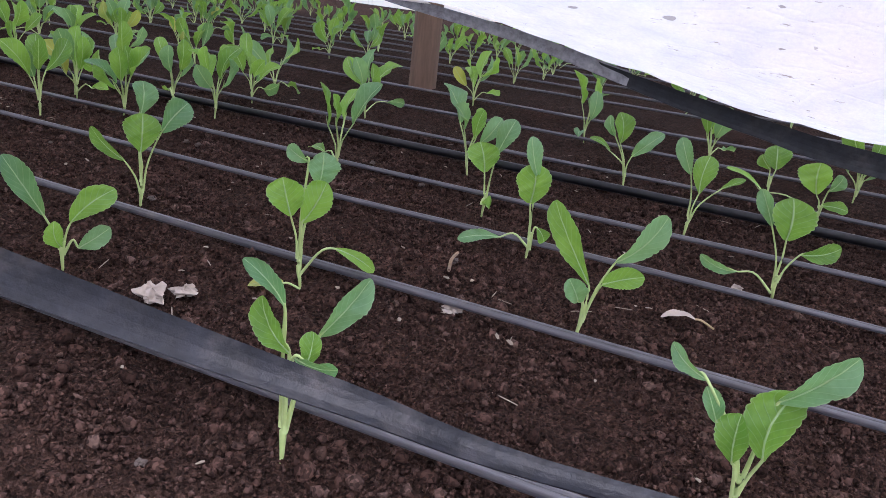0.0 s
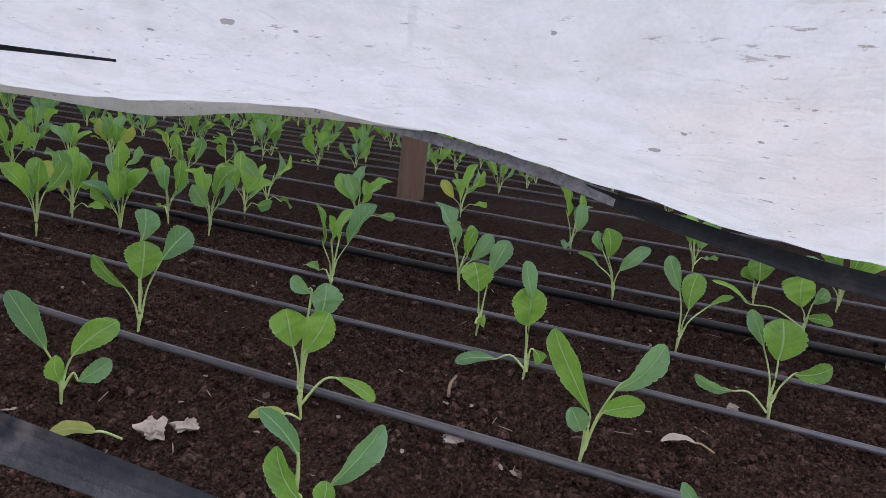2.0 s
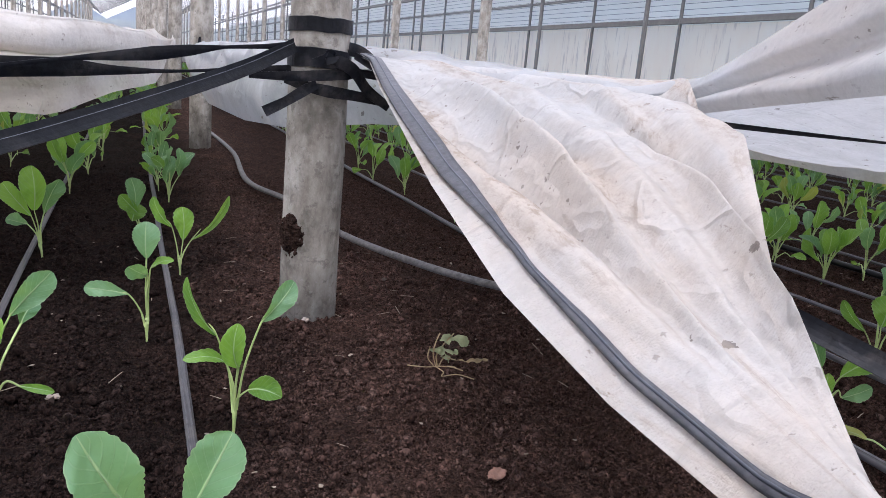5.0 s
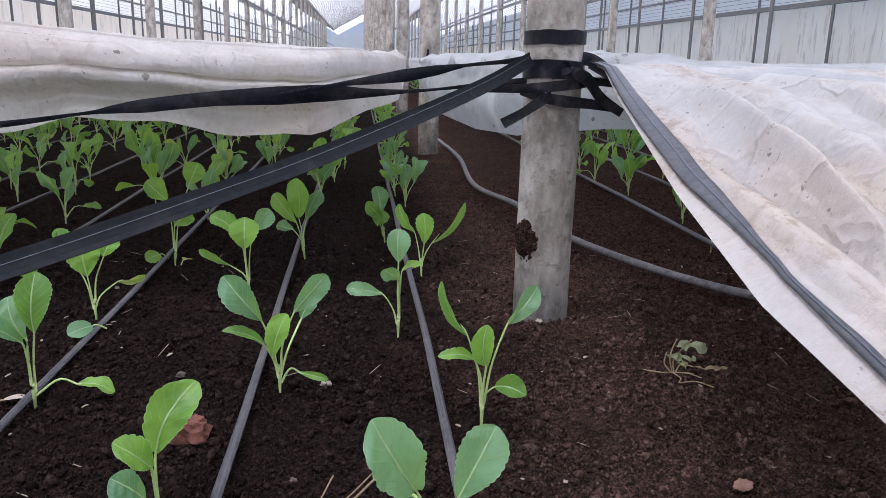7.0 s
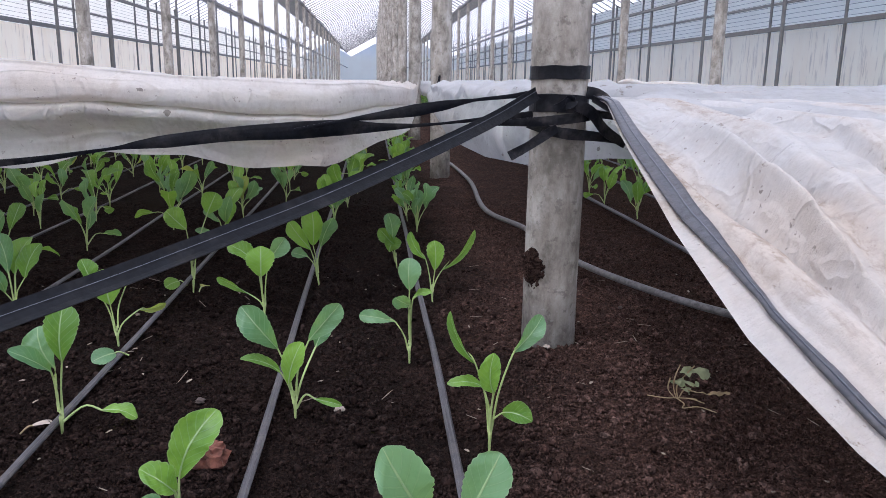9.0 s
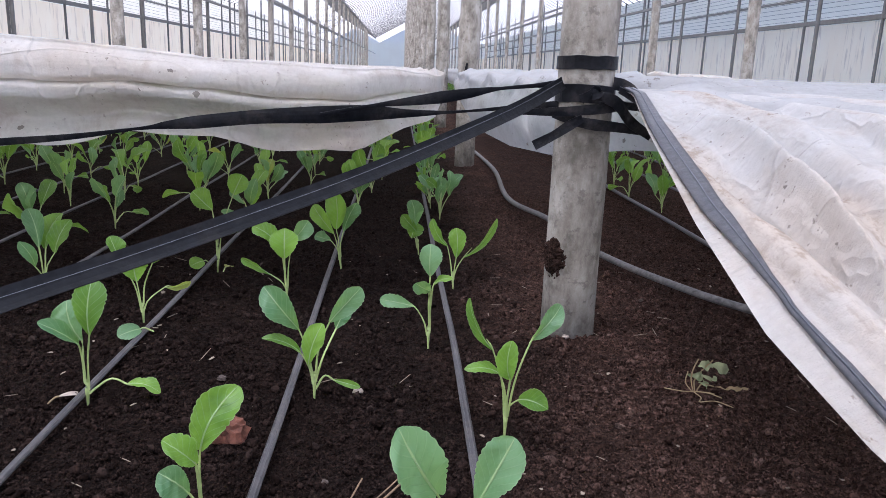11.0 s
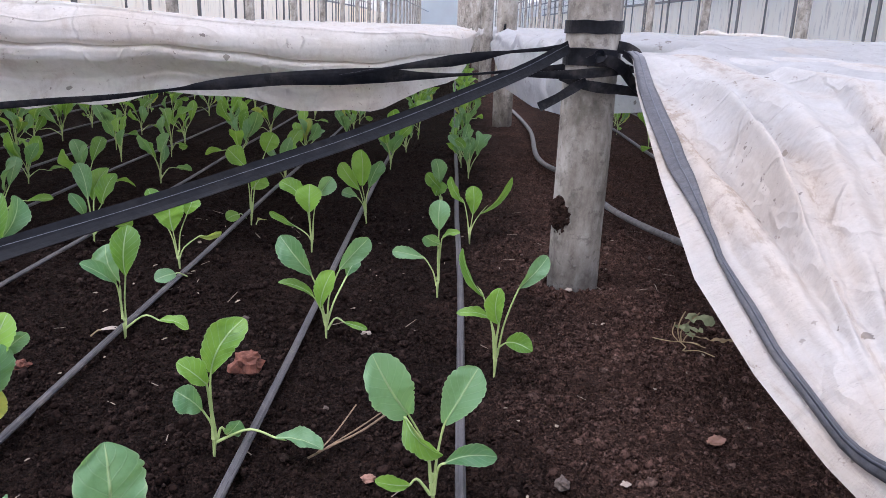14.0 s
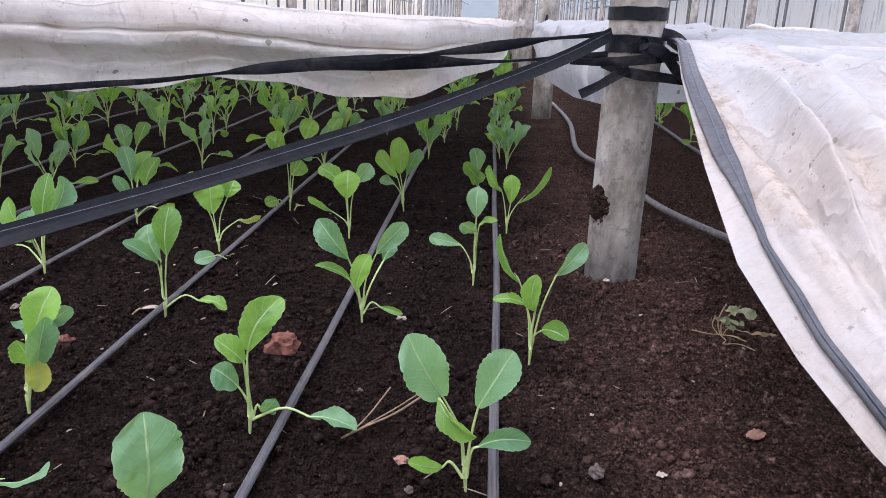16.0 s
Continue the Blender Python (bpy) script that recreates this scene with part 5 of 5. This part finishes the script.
for x in TAPES_LEFT[:9] + TAPES_RIGHT[:8] + [MAIN_PIPE]:
    y = 1.3 + rnd.uniform(0, 0.2)
    while y < 6.0:
        y += 0.29 + rnd.uniform(-0.04, 0.04)
        px_ = x + rnd.uniform(0.01, 0.08)
        if (y < 2.2 and -1.25 < x < 1.5) or min((px_ - a) ** 2 + (y - b) ** 2 for a, b in PLACED) < 0.025:
            continue
        copy_thing(rnd.choice(VARIANTS), Matrix.Translation((px_, y, 0)) @ Matrix.Rotation(rnd.uniform(0, 6.28), 4, "Z") @ Matrix.Scale(rnd.uniform(0.85, 1.15), 4))


def far_seedlings():
    """The beds beyond, too many to count."""
    r = random.Random(5)
    lib = [random_leaves(r) for _ in range(6)]
    for kind, mat in (("g", LEAF), ("p", LEAF_PALE), ("stalk", STALK)):
        v, f, uv = [], [], []
        parts = []
        for n, leaves in enumerate(lib):
            got = []
            for i, (jx, jy, jz, kx, ky, kz, width, phi, lk) in enumerate(leaves):
                j, k = (jx, jy, jz), (kx, ky, kz)
                if kind == "stalk":
                    pv, pf = stalk(j, k, n * 9 + i, 4, 3)
                    got.append((pv, pf, [(0.3, 0.5)] * len(pv)))
                elif (lk == "p") == (kind == "p"):
                    got.append(blade(j, k, width, leaf_normal(n * 60, phi, j, k, i), n * 9 + i, 6, 2))
            parts.append(got)
        r = random.Random(6)
        for x in TAPES_LEFT + TAPES_RIGHT + [MAIN_PIPE]:
            y = 6.1 if -2.1 < x < 2.2 else (-0.2 if x > 0 else 1.2)
            while y < 17:
                y += 0.30
                m = np.array(Matrix.Rotation(r.uniform(0, 6.28), 3, "Z"))
                o3 = np.array((x + r.uniform(0, 0.08), y + r.uniform(-0.05, 0.05), 0))
                for pv, pf, puv in r.choice(parts):
                    o = len(v)
                    v += (np.array(pv) @ m.T + o3).tolist()
                    f += [tuple(o + i for i in q) for q in pf]
                    uv += puv
        ob = put("far_seedlings", v, f, mat, uvs=uv)
        tagged(ob, "rows of young green seedlings in the beds beyond", "seedlings", kind="stuff")


far_seedlings()


# ------------------------------------------------------------ small things on the soil
def fallen_leaf(x, y, az, length, width, mat, label, lift=0.010, face=(0.1, -0.2, 1)):
    root = thing("fallen_leaf", (x, y, crumbly(x, y) + 0.001), label, "leaf", "fallen leaves")
    d = np.array((math.cos(radians(az)), math.sin(radians(az)), 0))
    v, f, uv = blade(-d * length / 2 + (0, 0, lift), d * length / 2 + (0, 0, lift * 0.7), width * 1.15, face, int(az) + 3, flat=0.3, oval=True)
    put("blade", v, f, mat, root, uvs=uv)
    put("stem", *tube_mesh([-d * length * 1.1 + (0, 0, 0.003), -d * length * 0.7 + (0, 0, lift), -d * length / 2 + (0, 0, lift)], 0.0012, 0.0012, 8, 5), DRY if mat is PAPER else STALK, root)


def crumpled(name, x, y, size, mat, label, category, seed, flat=0.5, group="", torn=False):
    """A small lump or crumpled scrap with a broken outline."""
    r = random.Random(seed)
    v = []
    for b in np.linspace(0.02, 3.12, 11):
        for a in np.linspace(0, 2 * math.pi, 21)[:-1]:
            p = Vector((math.sin(b) * math.cos(a), math.sin(b) * math.sin(a), math.cos(b)))
            k = 1 + 0.55 * noise.fractal(p * 1.3 + Vector((seed, 0, 0)), 0.8, 2.0, 3)
            if torn:
                k *= 0.75 + 0.5 * abs(math.sin(2.5 * a + seed)) ** 2 + 0.25 * noise.noise(p * 4)
            v.append((p.x * size * k * 0.5, p.y * size * k * 0.4, p.z * size * k * flat * 0.5 + size * flat * 0.3))
    root = thing(name, (x, y, ground_height(x, y)), label, category, group, turn=seed * 1.3)
    put("body", v, grid_faces(11, 20, True), mat, root, smooth=False)


fallen_leaf(0.437, 1.035, 215, 0.040, 0.034, LEAF_YELLOW, "yellowing fallen seedling leaf lying on the soil", 0.016, (-0.5, -0.7, 0.8))
fallen_leaf(0.655, 0.60, 118, 0.035, 0.024, LEAF_YELLOW, "pale green fallen leaf lying on the soil")
fallen_leaf(0.515, 0.71, 125, 0.04, 0.022, LEAF_YELLOW, "withering pale fallen leaf lying on the soil")
fallen_leaf(0.86, 0.215, 100, 0.035, 0.016, PAPER, "dry brown fallen leaf lying on the soil")
fallen_leaf(-0.678, 0.968, 40, 0.026, 0.008, PAPER, "dry pale fallen leaf lying on the soil")
fallen_leaf(-0.617, 1.561, 75, 0.020, 0.017, LEAF_YELLOW, "yellow fallen leaf lying on the soil")
fallen_leaf(-0.689, 1.600, 235, 0.034, 0.026, LEAF, "green drooping leaf fallen on the soil", 0.016, (0.2, -0.9, 0.7))
fallen_leaf(-0.671, 1.153, 225, 0.034, 0.024, LEAF_PALE, "pale green fallen leaf lying by the drip tape", 0.012, (0.2, -0.8, 0.8))
fallen_leaf(-1.535, 2.317, 120, 0.030, 0.020, LEAF_PALE, "pale green fallen leaf lying on the soil", 0.012, (0.2, -0.8, 0.8))
for k, (x, y, z) in enumerate([(0.563, 0.66, 0.03), (0.585, 0.64, 0.022), (1.02, 0.165, 0.018), (0.72, 0.42, 0.018), (-0.038, 0.653, 0.009), (0.453, 0.854, 0.018), (0.60, 1.02, 0.012), (-0.33, 1.0, 0.012), (-0.012, 1.205, 0.011)]):
    crumpled("dry_scrap", x, y, z, PAPER, "small pale crumpled dry leaf scrap on the soil", "scrap", k + 20, 0.4, "dry scraps", True)
crumpled("red_stone", -0.463, 0.862, 0.036, BRICK, "rough reddish brown stone lying on the soil", "stone", 5, 0.8)
# a dry reddish plant bit, shaped like the stone above
crumpled("red_stone", -0.735, 0.847, 0.018, BRICK, "small dry reddish bit of plant lying on the soil", "stone", 8, 0.6)
crumpled("pebble", -0.101, 0.645, 0.016, PEBBLE, "grey brown pebble lying on the soil", "stone", 11, 0.7)
crumpled("bark_chip", -0.287, 0.636, 0.013, CHIP, "small reddish chip of bark lying on the soil", "chip", 17, 0.5)
crumpled("bark_chip", 0.082, 0.746, 0.021, CHIP, "reddish brown chip of bark lying on the soil", "chip", 15, 0.22)
r = random.Random(21)
for k in range(26):
    x, y = r.choice((r.uniform(-0.9, -0.1), r.uniform(0.1, 1.2))), r.uniform(0.45, 1.7)
    crumpled("pebble", x, y, r.uniform(0.006, 0.012), r.choice((PEBBLE, PEBBLE, LITTER)), "tiny brown pebble lying on the soil", "stone", 40 + k, 0.6, "pebbles")


def dry_stem(points, label, rad=0.0014):
    root = thing("dry_twig", (0, 0, 0), label, "twig", "dry twigs")
    put("shoot", *tube_mesh(points, rad, rad, 18, 6), TWIG, root)


dry_stem([(-0.350, 0.664, 0.004), (-0.33, 0.681, 0.008), (-0.30, 0.712, 0.010), (-0.262, 0.765, 0.016)], "thin dry brown stem lying on the soil", 0.0012)
dry_stem([(-0.343, 0.668, 0.006), (-0.328, 0.70, 0.012), (-0.312, 0.742, 0.022)], "thin dry brown stem lying on the soil", 0.0009)
dry_stem([(-0.335, 0.676, 0.008), (-0.30, 0.718, 0.013), (-0.268, 0.772, 0.014)], "thin dry brown stem lying on the soil", 0.0008)
dry_stem([(0.80, 0.46, 0.008), (0.83, 0.47, 0.01), (0.86, 0.475, 0.008)], "thin dry pale stem lying on the soil", 0.002)


def withered_plant():
    """A dug-up seedling: three thin stalks, two crumpled leaves, one long dry leaf and trailing roots."""
    root = thing("withered_seedling", (0.108, 0.988, 0.003), "withered pale seedling with crumpled leaves and dry roots on the soil", "seedling")
    for line in (((0, 0, 0.002), (-0.009, 0.002, 0.014), (-0.007, 0.003, 0.029)), ((0.002, 0, 0.002), (-0.002, 0.002, 0.018), (0.001, 0.005, 0.032), (0.007, 0.007, 0.045)),
                 ((0.004, 0, 0.002), (0.003, 0.003, 0.016), (0.012, 0.006, 0.028), (0.027, 0.008, 0.043)), ((0.006, 0, 0.002), (0.013, 0.001, 0.012), (0.030, 0.003, 0.008))):
        put("stalk", *tube_mesh(line, 0.0011, 0.0008, 18, 6), DRY, root)
    for k, (a, b, wide, mat) in enumerate((((-0.008, 0.002, 0.029), (0.017, 0.003, 0.024), 0.013, DRYLEAF), ((0.005, 0.006, 0.045), (0.027, 0.010, 0.042), 0.013, DRYLEAF), ((0.025, 0.008, 0.043), (0.053, 0.010, 0.035), 0.014, DRYLEAF),
                                          ((0.013, 0.005, 0.027), (0.038, 0.005, 0.020), 0.009, DRYLEAF), ((0.005, 0.001, 0.017), (0.024, 0.001, 0.012), 0.009, DRYLEAF), ((0.028, 0.003, 0.008), (0.080, 0.005, 0.006), 0.006, DRY))):
        v, f, uv = blade(a, b, wide, (0.2, -1, 0.5), 60 + k, 30, 8)
        v = [p * np.array((1, 1, 0.82)) + 0.005 * np.array(noise.noise_vector(Vector(p) * 110 + Vector((k, 0, 0)))) for p in v]
        put("leaf", v, f, mat, root, uvs=uv)
    for line in (((0, 0, 0.002), (-0.014, -0.004, 0.004), (-0.034, 0.008, 0.003)), ((0, 0, 0.002), (0.016, -0.012, 0.006), (0.026, -0.010, 0.003)), ((0.002, 0, 0.002), (0.002, -0.026, 0.005), (-0.004, -0.036, 0.004), (0.018, -0.034, 0.004), (0.034, -0.05, 0.003)),
                 ((0.004, 0, 0.002), (0.014, -0.018, 0.008), (0.03, -0.024, 0.004))):
        put("root", *tube_mesh(line, 0.0008, 0.0008, 16, 5), DRY, root)


withered_plant()
stake = thing("wooden_stake", (1.26, -0.07, 0), "short weathered wooden stake with blue twine round it", "stake")
put("shaft", *post_mesh(0.016, 0.13, 3.3), WOOD, stake)
ring_band("twine", stake, 0.0165, 0.085, 0.095, 0.003, BLUE, 1.0)


# ------------------------------------------------------------ the greenhouse
def box(name, lo, hi, mat, parent=None):
    v = [(x, y, z) for x in (lo[0], hi[0]) for y in (lo[1], hi[1]) for z in (lo[2], hi[2])]
    f = [(0, 1, 3, 2), (4, 6, 7, 5), (0, 4, 5, 1), (2, 3, 7, 6), (0, 2, 6, 4), (1, 5, 7, 3)]
    return put(name, v, f, mat, parent, smooth=False)


def rail(x, z, y0, y1, size, label):
    root = thing("steel_rail", (0, 0, 0), label, "rail", "greenhouse rails")
    box("bar", (x - size / 2, y0, z - size / 2), (x + size / 2, y1, z + size / 2), STEEL, root)


def greenhouse():
    xw, y0, y1, eave, ridge = 6.6, -4.0, 72.0, 2.5, 3.7
    for nm, x in (("wall_west", -xw), ("wall_east", xw)):
        tagged(put(nm, [(x, y0, 0), (x, y1, 0), (x, y1, 1.3), (x, y0, 1.3)], [(0, 1, 2, 3)], SKIRT, smooth=False), "white plastic skirt film with brown drip stains along the greenhouse side", "wall", kind="structure")
        up = tagged(box(nm + "_upper", (x - 0.005, y0, 1.3), (x + 0.005, y1, eave), FILM), "translucent white film on the greenhouse side", "wall", kind="structure")
        up.visible_shadow = False
    for nm, y in (("wall_north", y1), ("wall_south", y0)):
        w = tagged(box(nm, (-xw, y - 0.01, 0), (xw, y + 0.01, eave), FILM), "translucent white film end wall", "wall", kind="structure")
        w.visible_shadow = False
        for k, x in enumerate((-4.4, 0.0, 4.4)):
            g = put(nm + "_gable", [(x - 2.2, y, eave), (x + 2.2, y, eave), (x, y, ridge)], [(0, 1, 2)], FILM, smooth=False)
            tagged(g, "translucent white film gable", "wall", kind="structure").visible_shadow = False
    edges = [(-6.6, eave), (-4.4, ridge), (-2.2, eave), (0.0, ridge), (2.2, eave), (4.4, ridge), (6.6, eave)]
    v = [(x, y, z) for x, z in edges for y in (y0, y1)]
    c = tagged(put("ceiling", v, [(2 * i, 2 * i + 1, 2 * i + 3, 2 * i + 2) for i in range(6)], FILM, smooth=False), "translucent white film greenhouse roof", "roof", kind="structure")
    c.visible_shadow = False
    # thin roof ribs under the film
    v, f = [], []
    for y in np.arange(0.5, 60, 0.55):
        for i in range(6):
            (xa, za), (xb, zb) = edges[i], edges[i + 1]
            o = len(v)
            for x, z in ((xa, za), (xb, zb)):
                v += [(x, y - 0.012, z - 0.03), (x, y + 0.012, z - 0.03), (x, y + 0.012, z - 0.055), (x, y - 0.012, z - 0.055)]
            f += [(o, o + 1, o + 5, o + 4), (o + 1, o + 2, o + 6, o + 5), (o + 2, o + 3, o + 7, o + 6), (o + 3, o, o + 4, o + 7)]
    tagged(put("trim", v, f, STEEL, smooth=False), "thin grey steel ribs under the roof film", "ribs", kind="structure")
    # thin wires that carry the film, along the side walls and the roof
    v, f = [], []
    lines = [(sx * 6.57, z) for sx in (-1, 1) for z in np.arange(1.42, 2.5, 0.075)]
    for (xa, za), (xb, zb) in zip(edges[:-1], edges[1:]):
        lines += [(xa + (xb - xa) * q, za + (zb - za) * q - 0.012) for q in np.arange(0.04, 1.0, 0.055)]
    for x, z in lines:
        o = len(v)
        for y in (y0 + 0.05, y1 - 0.05):
            v += [(x + 0.003, y, z), (x - 0.003, y, z + 0.003), (x - 0.003, y, z - 0.003)]
        f += [(o, o + 1, o + 4, o + 3), (o + 1, o + 2, o + 5, o + 4), (o + 2, o, o + 3, o + 5)]
    tagged(put("trim_wires", v, f, STEEL, smooth=False), "thin grey wires along the greenhouse film", "wires", kind="structure")
    for x in (-2.2, 2.2):
        rail(x, 2.42, 1.0, 60, 0.06, "grey steel gutter rail along the posts")
        rail(x, 1.30, 1.0, 60, 0.035, "thin grey steel rail along the posts")
    for x in (-4.4, 4.4):
        rail(x, 2.25, 1.0, 60, 0.05, "grey steel rail along the posts")
        rail(x, 1.62, 1.0, 60, 0.045, "grey steel rail along the posts")
    for x in (-6.52, 6.52):
        rail(x, 1.34, 0.0, 60, 0.07, "grey steel rail above the skirt film")
        rail(x, 1.75, 0.0, 60, 0.04, "thin grey steel rail on the side wall")
    pole = None
    for x, z1 in ((-6.5, 2.5), (6.5, 2.5), (-4.4, 2.25), (4.4, 2.25)):
        for k in range(26):
            y = 2.3 + 2.12 * k
            root = thing("steel_pole", (x, y, 0), "thin grey steel pole of the greenhouse frame", "pole", "steel poles")
            if pole is None:
                pole = put("shaft", *tube_mesh([(0, 0.001 * i, 0.5 * i) for i in range(6)], 0.024, 0.024, 8, 8), STEEL, root).data
            else:
                new("shaft", pole).parent = root


greenhouse()
